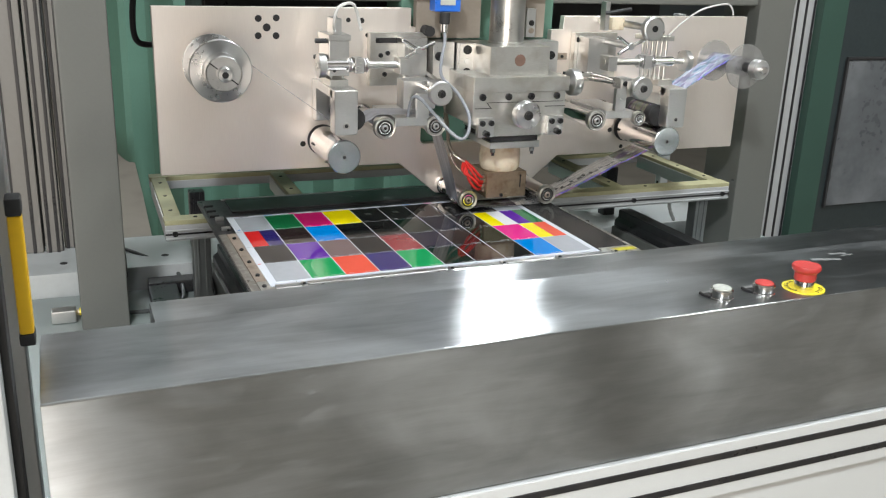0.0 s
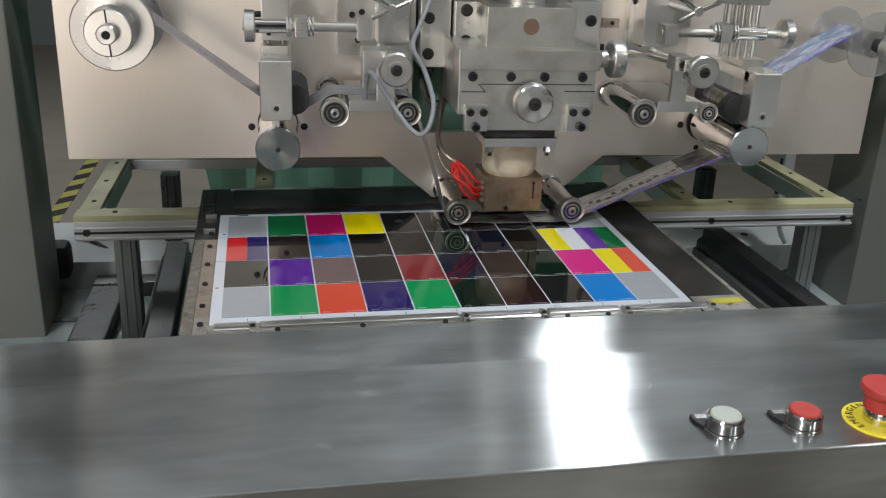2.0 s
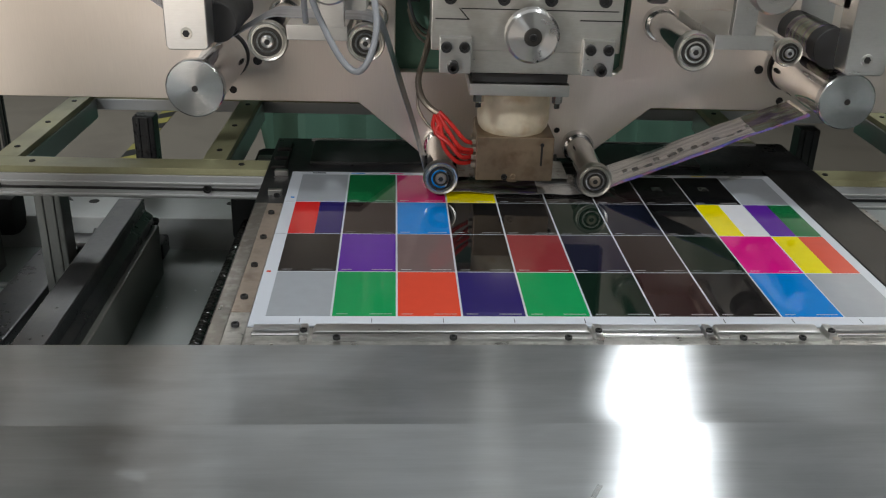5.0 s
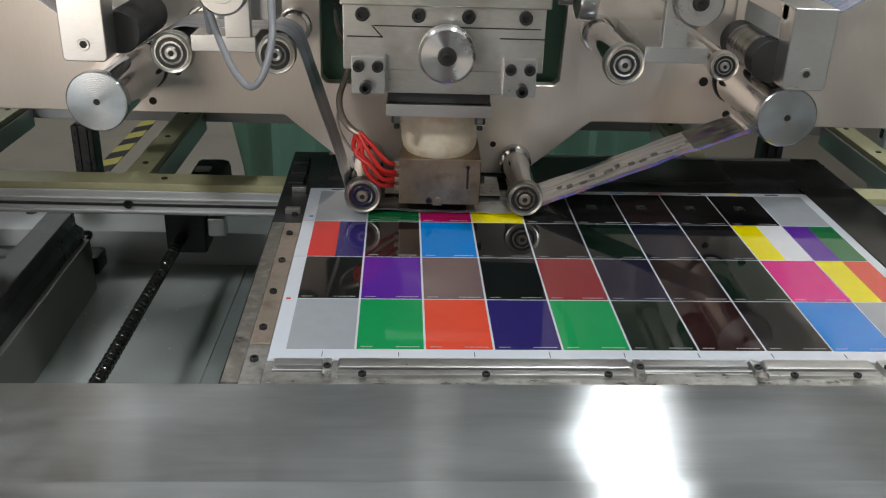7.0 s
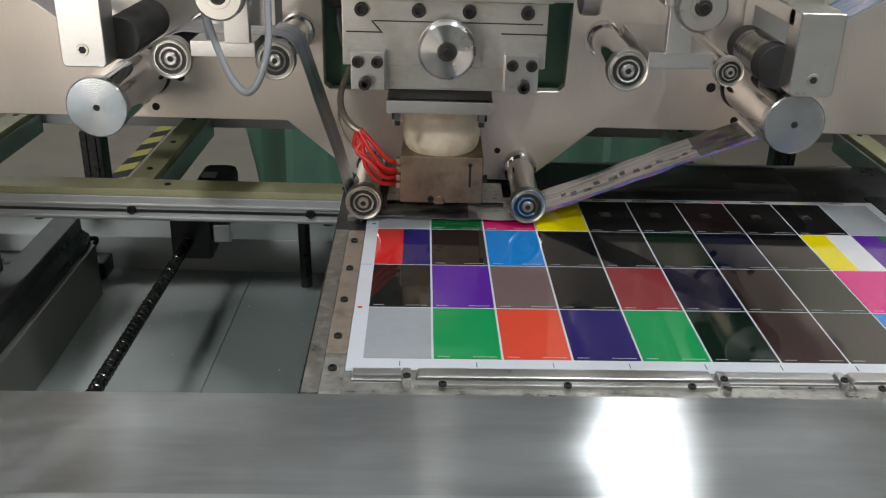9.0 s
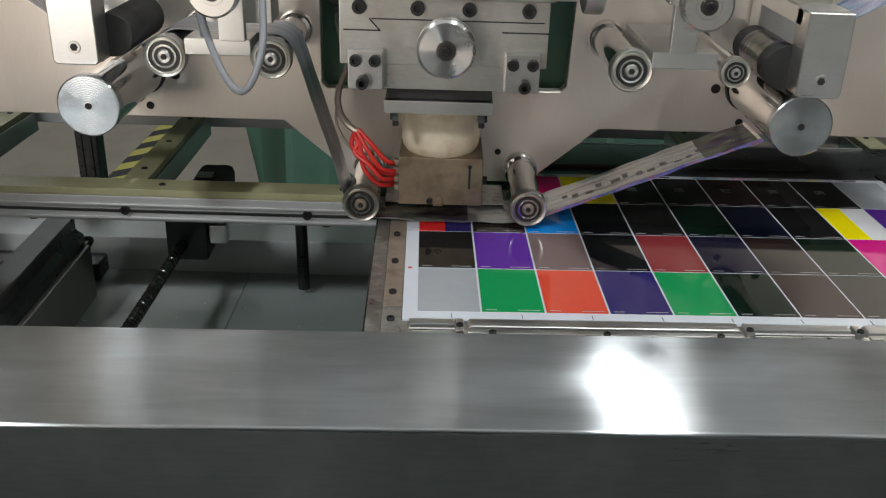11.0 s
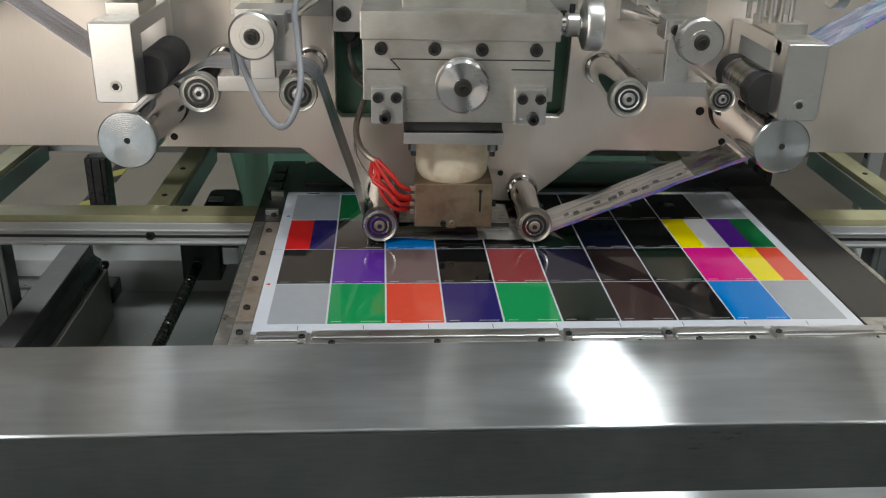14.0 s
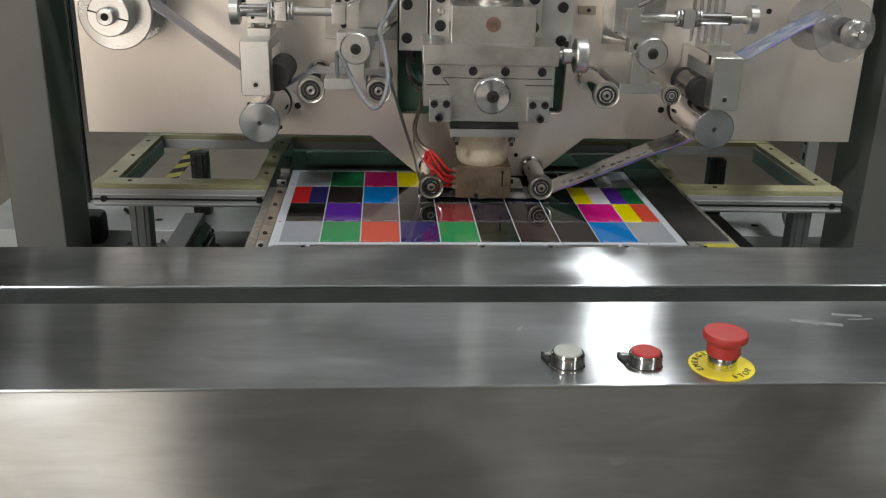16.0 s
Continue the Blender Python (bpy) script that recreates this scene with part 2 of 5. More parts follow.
SCUFFED = material("scuffed_bright_metal", (0.52, 0.515, 0.49), 0.34, 0.9, 0.3, 60, 0.15, 130, 0.15, stretch=(0.4, 2, 2), dirt=(0.30, 0.29, 0.27), dirt_amount=0.7)
GLOSS_BLACK = material("glossy_black_plate", (0.022, 0.022, 0.022), 0.20, 0.0, 0.3, 9, 0.03, 60, 0.08, stretch=(4, 0.3, 1), spec=0.22, dirt=(0.10, 0.10, 0.095), dirt_amount=0.25)
OLIVE_TAPE = material("dull_yellow_tape", (0.46, 0.42, 0.03), 0.35, 0, 0.12, 20)
HALL_CEILING = material("hall_ceiling", (0.5, 0.5, 0.49), 0.8, 0, 0.1, 0.8)
YELLOW = material("yellow_plastic", (0.80, 0.66, 0.03), 0.4, 0, 0.05, 20)
GUARD_YELLOW = material("yellow_guard", (0.85, 0.50, 0.01), 0.4, 0, 0.05, 20)
RED_CAP = material("red_button_plastic", (0.46, 0.04, 0.035), 0.5, 0, 0.08, 30)
WHITE_CAP = material("pale_button_plastic", (0.44, 0.46, 0.42), 0.4, 0, 0.05, 30)
BLACK_PRINT = material("black_print", (0.02, 0.02, 0.02), 0.6)
BLUE_PLASTIC = material("blue_plastic", (0.02, 0.13, 0.55), 0.35, 0, 0.06, 30)
PAPER = material("coated_white_paper", (0.60, 0.635, 0.70), 0.16, 0, 0.03, 8, 0.0, 60, 0.04, coat=0.35)
TAN = material("tan_steel_strip", (0.42, 0.36, 0.30), 0.4, 0.75, 0.15, 20, 0.06, 150, 0.1, dirt=(0.2, 0.14, 0.1), dirt_amount=0.5)


def foil_material(name, stops, alpha=1.0, rough=0.2, metal=0.9, along=6.0, across=110.0):
    """Crinkled metallised film: streaks along the web that shift through a few tones."""
    m = bpy.data.materials.new(name)
    m.use_nodes = True
    n, l = m.node_tree.nodes, m.node_tree.links
    b = n["Principled BSDF"]
    co = n.new("ShaderNodeTexCoord")
    mp = n.new("ShaderNodeMapping")
    mp.inputs["Scale"].default_value = (along, across, along)
    l.new(co.outputs["Object"], mp.inputs["Vector"])
    t = n.new("ShaderNodeTexNoise")
    t.inputs["Scale"].default_value, t.inputs["Detail"].default_value, t.inputs["Distortion"].default_value = 1.6, 6, 0.8
    l.new(mp.outputs["Vector"], t.inputs["Vector"])
    ramp = n.new("ShaderNodeValToRGB")
    e = ramp.color_ramp.elements
    while len(e) < len(stops):
        e.new(0.5)
    for k, (at, c) in enumerate(stops):
        e[k].position, e[k].color = at, (*c, 1)
    l.new(t.outputs["Fac"], ramp.inputs["Fac"])
    l.new(ramp.outputs["Color"], b.inputs["Base Color"])
    cr = n.new("ShaderNodeTexNoise")
    cr.inputs["Scale"].default_value, cr.inputs["Detail"].default_value = 75, 4
    l.new(co.outputs["Object"], cr.inputs["Vector"])
    bp = n.new("ShaderNodeBump")
    bp.inputs["Strength"].default_value, bp.inputs["Distance"].default_value = 0.5, 0.001
    l.new(cr.outputs["Fac"], bp.inputs["Height"])
    l.new(bp.outputs["Normal"], b.inputs["Normal"])
    b.inputs["Metallic"].default_value, b.inputs["Roughness"].default_value, b.inputs["Alpha"].default_value = metal, rough, alpha
    return m


FOIL = foil_material("stamping_foil", ((0.30, (0.30, 0.30, 0.31)), (0.42, (0.60, 0.61, 0.62)), (0.54, (0.78, 0.79, 0.80)), (0.70, (0.90, 0.91, 0.92))), 0.92, 0.2)
FOIL_DULL = foil_material("dull_foil_back", ((0.30, (0.26, 0.27, 0.30)), (0.50, (0.42, 0.44, 0.49)), (0.70, (0.56, 0.57, 0.62))), 1.0, 0.34, 0.7, 5, 60)
FOIL_CLEAR = foil_material("translucent_foil", ((0.30, (0.26, 0.25, 0.30)), (0.50, (0.42, 0.42, 0.48)), (0.70, (0.62, 0.62, 0.70))), 0.8, 0.26, 0.7, 5, 70)
FOIL_BRIGHT = foil_material("holographic_film", ((0.30, (0.12, 0.18, 0.50)), (0.42, (0.18, 0.40, 0.58)), (0.50, (0.62, 0.66, 0.80)), (0.57, (0.36, 0.30, 0.62)), (0.68, (0.22, 0.48, 0.56))), 0.85, 0.16, 0.6, 10, 40)
FOIL_EDGE = foil_material("iridescent_edge", ((0.30, (0.10, 0.45, 0.25)), (0.42, (0.16, 0.10, 0.65)), (0.52, (0.30, 0.26, 0.75)), (0.62, (0.55, 0.20, 0.35)), (0.74, (0.25, 0.40, 0.55))), 0.8, 0.3, 0.4, 22, 12)
FOIL_PRINT = foil_material("printed_dark_foil", ((0.30, (0.04, 0.03, 0.03)), (0.42, (0.10, 0.07, 0.16)), (0.50, (0.16, 0.14, 0.09)), (0.58, (0.14, 0.20, 0.16)), (0.70, (0.34, 0.32, 0.30))), 1.0, 0.24, 0.75, 14, 60)
CLEAR_DISC = material("clear_plastic_disc", (0.46, 0.46, 0.45), 0.12, 0.5, 0.12, 30, spec=0.6)
CLEAR_DISC.node_tree.nodes["Principled BSDF"].inputs["Alpha"].default_value = 0.42

SPENT = material("spent_patch", (0.30, 0.29, 0.28), 0.3, 0.8, 0.3, 90)
SPENT.node_tree.nodes["Principled BSDF"].inputs["Alpha"].default_value = 0.6
WORN_EDGE = material("worn_dark_edge", (0.30, 0.285, 0.26), 0.36, 0.8, 0.3, 45, 0.12, 130, 0.12, dirt=(0.62, 0.61, 0.58), dirt_amount=0.5)
STAMPED = material("stamped_foil_faint", (0.055, 0.055, 0.052), 0.3, 0.5, 0.2, 300)
STAMPED_PALE = material("stamped_foil_pale", (0.11, 0.115, 0.11), 0.3, 0.5, 0.2, 300)


def ink(name, colour, rough=0.045):
    m = material("ink_" + name, colour, rough, 0, 0.05, 10, 0.0, 80, 0.015, spec=0.5)
    m.node_tree.nodes["Principled BSDF"].inputs["IOR"].default_value = 1.62
    return m


INKS = {
    "grey": ink("grey", (0.33, 0.35, 0.38)), "green": ink("green", (0.01, 0.28, 0.085)), "orange": ink("orange", (0.66, 0.075, 0.04)),
    "navy": ink("navy", (0.025, 0.018, 0.125)), "dgreen": ink("dark_green", (0.005, 0.014, 0.009)), "brown": ink("brown", (0.025, 0.01, 0.01)),
    "black": ink("black", (0.007, 0.007, 0.008)), "blue": ink("blue", (0.0, 0.19, 0.58)), "red": ink("red", (0.60, 0.02, 0.02)),
    "purple": ink("purple", (0.10, 0.02, 0.30)), "taupe": ink("taupe", (0.16, 0.11, 0.11)), "wine": ink("wine", (0.23, 0.03, 0.035)),
    "magenta": ink("magenta", (0.66, 0.008, 0.22)), "crimson": ink("crimson", (0.48, 0.008, 0.12)), "yellow": ink("yellow", (0.80, 0.68, 0.0)), "white": ink("pale", (0.70, 0.70, 0.74)),
    "umber": ink("umber", (0.022, 0.014, 0.014)), "char": ink("charcoal", (0.013, 0.012, 0.012)), "indigo": ink("indigo", (0.012, 0.011, 0.028)),
    "midg": ink("mid_green", (0.008, 0.14, 0.045)), "teal": ink("teal", (0.006, 0.008, 0.02)),
}


# ---- mesh helpers ----
def merge(bm, other):
    me = bpy.data.meshes.new("tmp")
    other.to_mesh(me)
    other.free()
    bm.from_mesh(me)
    bpy.data.meshes.remove(me)


def box(bm, c, s, bevel=0.0, m=None, seg=2):
    b = bmesh.new()
    bmesh.ops.create_cube(b, size=1.0)
    bmesh.ops.scale(b, vec=s, verts=b.verts)
    if bevel:
        bmesh.ops.bevel(b, geom=b.edges[:], offset=min(bevel, 0.45 * min(s)), segments=seg, affect="EDGES", profile=0.5)
    bmesh.ops.transform(b, matrix=Matrix.Translation(c) @ (m or Matrix()), verts=b.verts)
    merge(bm, b)
    return bm


def lathe(bm, profile, origin, axis="y", seg=32):
    """Turns (along, radius) pairs about an axis through origin; along runs along +axis."""
    ring = []
    for a, r in profile:
        row = []
        for i in range(seg):
            u, v = r * math.cos(2 * math.pi * i / seg), r * math.sin(2 * math.pi * i / seg)
            p = {"x": (a, u, v), "y": (u, a, v), "z": (u, v, a)}[axis]
            row.append(bm.verts.new(Vector(p) + Vector(origin)))
        ring.append(row)
    for a, b in zip(ring, ring[1:]):
        for i in range(seg):
            bm.faces.new((a[i], a[(i + 1) % seg], b[(i + 1) % seg], b[i]))
    bm.faces.new(ring[0])
    bm.faces.new(ring[-1])
    bmesh.ops.recalc_face_normals(bm, faces=bm.faces[:])
    return bm


def rod(bm, p0, p1, r, seg=20, bevel=0.0):
    p0, p1 = Vector(p0), Vector(p1)
    d = p1 - p0
    b = bmesh.new()
    n = d.length
    e = min(bevel, r * 0.5)
    lathe(b, [(0, r - e), (e, r), (n - e, r), (n, r - e)] if e else [(0, r), (n, r)], (0, 0, 0), "z", seg)
    bmesh.ops.transform(b, matrix=Matrix.Translation(p0) @ d.to_track_quat("Z", "Y").to_matrix().to_4x4(), verts=b.verts)
    merge(bm, b)
    return bm


def smooth_path(pts, n=8):
    pts = [Vector(p) for p in pts]
    out = []
    for i in range(len(pts) - 1):
        a, b = pts[i], pts[i + 1]
        p, q = pts[max(i - 1, 0)], pts[min(i + 2, len(pts) - 1)]
        for k in range(n):
            t = k / n
            out.append(0.5 * (2 * a + (b - p) * t + (2 * p - 5 * a + 4 * b - q) * t * t + (3 * a - p - 3 * b + q) * t ** 3))
    return out + [pts[-1]]


def tube(bm, pts, r, seg=10, n=8):
    path = smooth_path(pts, n)
    up, rows = Vector((0.31, 0.52, 0.79)), []
    for i, p in enumerate(path):
        d = (path[min(i + 1, len(path) - 1)] - path[max(i - 1, 0)]).normalized()
        side = d.cross(up).normalized()
        top = side.cross(d)
        up = top
        rows.append([bm.verts.new(p + r * (math.cos(2 * math.pi * k / seg) * side + math.sin(2 * math.pi * k / seg) * top)) for k in range(seg)])
    for a, b in zip(rows, rows[1:]):
        for k in range(seg):
            bm.faces.new((a[k], a[(k + 1) % seg], b[(k + 1) % seg], b[k]))
    bm.faces.new(rows[0])
    bm.faces.new(rows[-1])
    bmesh.ops.recalc_face_normals(bm, faces=bm.faces[:])
    return bm


def prism(bm, outline, y0, y1, bevel=0.0):
    """Extrudes an outline of (x, z) from y0 to y1."""
    b = bmesh.new()
    f = b.faces.new([b.verts.new((x, y0, z)) for x, z in outline])
    got = bmesh.ops.extrude_face_region(b, geom=[f])
    bmesh.ops.translate(b, vec=(0, y1 - y0, 0), verts=[v for v in got["geom"] if isinstance(v, bmesh.types.BMVert)])
    bmesh.ops.recalc_face_normals(b, faces=b.faces[:])
    if bevel:
        bmesh.ops.bevel(b, geom=b.edges[:], offset=bevel, segments=1, affect="EDGES")
    merge(bm, b)
    return bm


def ribbon(bm, pts, y0, y1, thick=0.0006, n=10, wave=0.0):
    """A tape that follows (x, z) points, as wide as y0..y1, with a little crinkle."""
    path = smooth_path([(x, 0, z) for x, z in pts], n)
    cols = 9
    top, low = [], []
    for i, p in enumerate(path):
        d = (path[min(i + 1, len(path) - 1)] - path[max(i - 1, 0)]).normalized()
        nrm = Vector((-d.z, 0, d.x))
        a, b = [], []
        for k in range(cols):
            y = y0 + (y1 - y0) * k / (cols - 1)
            w = wave * noise.noise(Vector((p.x * 40, y * 60, p.z * 40)))
            q = Vector((p.x, y, p.z)) + nrm * w
            a.append(bm.verts.new(q + nrm * thick / 2))
            b.append(bm.verts.new(q - nrm * thick / 2))
        top.append(a)
        low.append(b)
    for i in range(len(path) - 1):
        for k in range(cols - 1):
            bm.faces.new((top[i][k], top[i + 1][k], top[i + 1][k + 1], top[i][k + 1]))
            bm.faces.new((low[i][k], low[i][k + 1], low[i + 1][k + 1], low[i + 1][k]))
        for s in (0, cols - 1):
            bm.faces.new((top[i][s], low[i][s], low[i + 1][s], top[i + 1][s]))
    for e in (0, len(path) - 1):
        for k in range(cols - 1):
            bm.faces.new((top[e][k], top[e][k + 1], low[e][k + 1], low[e][k]))
    bmesh.ops.recalc_face_normals(bm, faces=bm.faces[:])
    return bm


def mesh_of(name, bm, mat, angle=35):
    me = bpy.data.meshes.new(name)
    uv = bm.loops.layers.uv.new("UVMap")
    for f in bm.faces:
        for lp in f.loops:
            c = lp.vert.co
            lp[uv].uv = (c.x, c.y + c.z) if abs(f.normal.x) < 0.8 else (c.y, c.z)
    bm.to_mesh(me)
    bm.free()
    me.materials.append(mat)
    me.polygons.foreach_set("use_smooth", [True] * len(me.polygons))
    me.set_sharp_from_angle(angle=radians(angle))
    return me


def flat_faces(ob):
    """Keeps the large faces flat beside rounded edges."""
    mod = ob.modifiers.new("weighted_normals", "WEIGHTED_NORMAL")
    mod.keep_sharp, mod.weight = True, 90
    return ob


def part(name, bm, mat, parent, label=""):
    ob = flat_faces(new(name, mesh_of(name, bm, mat)))
    ob.parent = parent
    return tagged(ob, label)


def thing(name, at, label, category, group="", kind=""):
    ob = new(name)
    ob.empty_display_size = 0.05
    ob.matrix_basis = at if isinstance(at, Matrix) else Matrix.Translation(at)
    return tagged(ob, label, category, group, kind)


def solid(name, bm, mat, label, category="", group="", kind="", at=None):
    ob = flat_faces(new(name, mesh_of(name, bm, mat)))
    if at is not None:
        ob.matrix_basis = at
    return tagged(ob, label, category, group, kind)


def B():
    return bmesh.new()


def socket_bolt(bm, at, r=0.006, h=0.006, axis="-y"):
    """Socket head cap screw: rounded head with a hexagonal recess."""
    b = bmesh.new()
    lathe(b, [(0, r), (h * 0.85, r), (h, r * 0.88), (h, r * 0.52), (h * 0.4, r * 0.5)], (0, 0, 0), "z", 14)
    turn = {"-y": pose(0, 0, 0, 90), "z": Matrix(), "-x": pose(0, 0, 0, 0, -90), "x": pose(0, 0, 0, 0, 90)}[axis]
    bmesh.ops.transform(b, matrix=Matrix.Translation(at) @ turn, verts=b.verts)
    merge(bm, b)
    return bm


# ---- the hall and the machine's base ----
CT = pose(0, 0, 0, 0, 0, 1.3)  # the counter and the moving table stand a little askew to the head plate


def hall():
    solid("floor", box(B(), (0, 1.0, -0.05), (14, 14, 0.1)), FLOOR, "worn brown-grey hall floor", kind="structure")
    solid("ceiling", box(B(), (0, 1.0, HALL_TOP + 0.05), (14, 14, 0.1)), HALL_CEILING, "dark hall ceiling", kind="structure")
    solid("wall_north_1", box(B(), (-3.1, 8.05, 1.8), (7.8, 0.1, 3.6)), HALL_WALL, "plain grey hall wall", kind="structure")
    solid("wall_north_2", box(B(), (3.9, 8.05, 1.8), (6.2, 0.1, 3.6)), HALL_WALL, "plain grey hall wall", kind="structure")
    # unseen walls; their gaps give the steel its light and dark bands
    for i, (x0, x1) in enumerate(((-7.0, -3.3), (-1.12, -1.02), (0.45, 1.65), (2.25, 7.0))):
        solid("wall_south_%d" % (i + 1), box(B(), ((x0 + x1) / 2, -4.25, 1.8), (x1 - x0, 0.1, 3.6)), PALE_WALL, "unseen pale wall added for reflections", kind="structure")
    # added lintel that closes the wall above the warm panel lamp
    solid("wall_south_5", box(B(), (-2.21, -4.25, 2.95), (2.18, 0.1, 1.3)), PALE_WALL, "unseen pale wall above the warm panel", kind="structure")
    # unseen dark backing behind those gaps
    solid("wall_passage_1", box(B(), (-1.0, -6.05, 1.8), (4.0, 0.1, 3.6)), HALL_WALL, "plain grey hall wall", kind="structure")
    solid("wall_passage_2", box(B(), (3.0, -6.05, 1.8), (4.0, 0.1, 3.6)), HALL_WALL, "plain grey hall wall", kind="structure")
    solid("wall_east", box(B(), (7.05, 1, 1.8), (0.1, 14, 3.6)), HALL_WALL, "plain grey hall wall", kind="structure")
    solid("wall_west", box(B(), (-7.05, 1, 1.8), (0.1, 14, 3.6)), HALL_WALL, "plain grey hall wall", kind="structure")
    tape = thing("hazard_tape", (-1.39, 3.2, 0.0), "black and yellow hazard tape stuck on the floor", "floor tape")
    n = 26
    for i in range(n):
        y = -1.3 + 2.6 * i / n
        b = B()
        b.faces.new([b.verts.new(p) for p in ((-0.035, y, 0.004), (0.035, y + 0.06, 0.004), (0.035, y + 0.16, 0.004), (-0.035, y + 0.10, 0.004))])
        b.faces.ensure_lookup_table()
        g = bmesh.ops.extrude_face_region(b, geom=b.faces[:])
        bmesh.ops.translate(b, vec=(0, 0, -0.003), verts=[v for v in g["geom"] if isinstance(v, bmesh.types.BMVert)])
        bmesh.ops.recalc_face_normals(b, faces=b.faces[:])
        part("stripe", b, DIM_TAPE if i % 2 else BLACK_PRINT, tape)


def base():
    bed = thing("machine_bed", (0, 0, 0), "grey-green painted steel bed of the stamping machine", "machine bed")
    part("body", box(B(), (0, -0.19, 0.64), (1.9, 0.84, 0.27), 0.004), DECK_PAINT, bed)
    for x0, x1 in ((-0.95, -0.2752), (-0.2748, 0.30), (0.3004, 0.95)):
        part("deck_plate", box(B(), ((x0 + x1) / 2, -0.19, 0.7775), (x1 - x0, 0.838, 0.005), 0.001), DECK_PAINT, bed)
    for i in range(26):
        part("paper_speck", box(B(), (random.uniform(-0.5, -0.12), random.uniform(-0.35, 0.2), 0.7803), (random.uniform(0.001, 0.003), random.uniform(0.001, 0.002), 0.0006), 0, pose(0, 0, 0, 0, 0, random.uniform(0, 180))), PAPER, bed)
    back = thing("rear_beam", (0, 0, 0), "white painted steel beam behind the bed with screw holes", "beam")
    part("beam", box(B(), (0, 0.345, 0.42), (1.95, 0.22, 0.82), 0.003), BEAM_PAINT, back)
    for x in (-0.83, -0.62, -0.40, -0.17, 0.2, 0.45, 0.62, 0.8):
        part("screw_hole", lathe(B(), [(0, 0.009), (0.0015, 0.008)], (x, 0.30, 0.829), "z", 14), HOLE, back)
    for x0, x1 in ((-0.80, -0.712), (0.70, 0.80)):
        solid("machine_column", box(B(), ((x0 + x1) / 2, 0.10, 1.05), (x1 - x0, 0.13, 1.75), 0.004), GREY_PAINT,
              "grey painted steel column of the machine frame", "column", "machine columns")
    # real beam, with an unseen upper part added to darken the counter's reflection
    solid("cross_beam", box(B(), (0, 0.10, 1.53), (1.62, 0.11, 0.26), 0.004), GREY_PAINT, "grey painted cross beam above the head plate", "beam")
    # linear rails, drive screw
    for x in (-0.505, 0.478):
        r = thing("linear_rail", CT @ Matrix.Translation((x, 0, 0)), "black steel guide rail on the machine bed", "guide rail", "table guide rails")
        # dark colour holds the shade on the rail's base
        part("rail_base", box(B(), (0, -0.07, 0.82), (0.07, 0.44, 0.08), 0.003), GREY_PAINT, r, "rail base coloured dark for shade")
        part("rail", prism(B(), [(-0.028, 0.86), (-0.028, 0.875), (-0.018, 0.882), (-0.018, 0.9), (0.018, 0.9), (0.018, 0.882), (0.028, 0.875), (0.028, 0.86)], -0.29, 0.15, 0.0015), BLACK_METAL, r)
    s = thing("drive_screw", CT @ Matrix.Translation((-0.345, 0, 0.865)), "dark ball screw with its end bearing and motor", "drive screw")
    part("spindle", rod(B(), (-0.006, -0.3, 0), (0.003, 0.16, 0), 0.0070, 24), THREAD, s)
    b = B()
    pts = [(-0.006 + 0.009 * k / 420 + 0.0069 * math.cos(k * 0.7), -0.3 + 0.46 * k / 420, 0.0069 * math.sin(k * 0.7)) for k in range(420)]
    tube(b, pts, 0.0014, 5, 1)
    part("thread", b, THREAD, s, "dark oiled screw thread")
    part("bearing_block", box(B(), (0.008, 0.17, 0.008), (0.056, 0.05, 0.066), 0.004), BLACK_METAL, s)
    part("bearing_cap", box(B(), (0.050, 0.16, 0.012), (0.026, 0.02, 0.028), 0.004), MACHINED, s)
    m = part("motor", box(B(), (0.028, 0.245, 0.038), (0.050, 0.075, 0.066), 0.010), RUBBER, s, "black servo motor")
    part("connector", box(B(), (0.022, 0.225, 0.0725), (0.022, 0.018, 0.004), 0.002), WHITE_CAP, m, "pale label plate")
    tray = thing("cable_tray", (0, 0, 0.78), "black cable tray bent round the bed behind the frame leg", "cable tray")
    part("long_run", box(B(), (-0.637, 0.06, 0.012), (0.058, 0.32, 0.024), 0.004), BLACK_METAL, tray)
    part("cross_run", box(B(), (-0.575, 0.205, 0.014), (0.18, 0.042, 0.028), 0.004), BLACK_METAL, tray)
    part("end_box", box(B(), (-0.742, 0.225, 0.060), (0.075, 0.05, 0.065), 0.012), RUBBER, tray)
    for k in range(3):
        part("loose_cable", tube(B(), [(-0.52, 0.20, 0.025), (-0.505 + 0.01 * k, 0.17, 0.05 + 0.012 * k), (-0.54 + 0.012 * k, 0.12, 0.06 + 0.008 * k), (-0.545 + 0.01 * k, 0.05, 0.04), (-0.55 + 0.014 * k, -0.06, 0.006)], 0.0035, 8, 8), BLACK_CABLE, tray)
    solid("guide_pin", rod(B(), (-0.185, 0.16, 0.79), (-0.192, 0.19, 0.93), 0.0085, 16, 0.001), BLACK_METAL, "short dark steel pin standing on the bed", "pin")


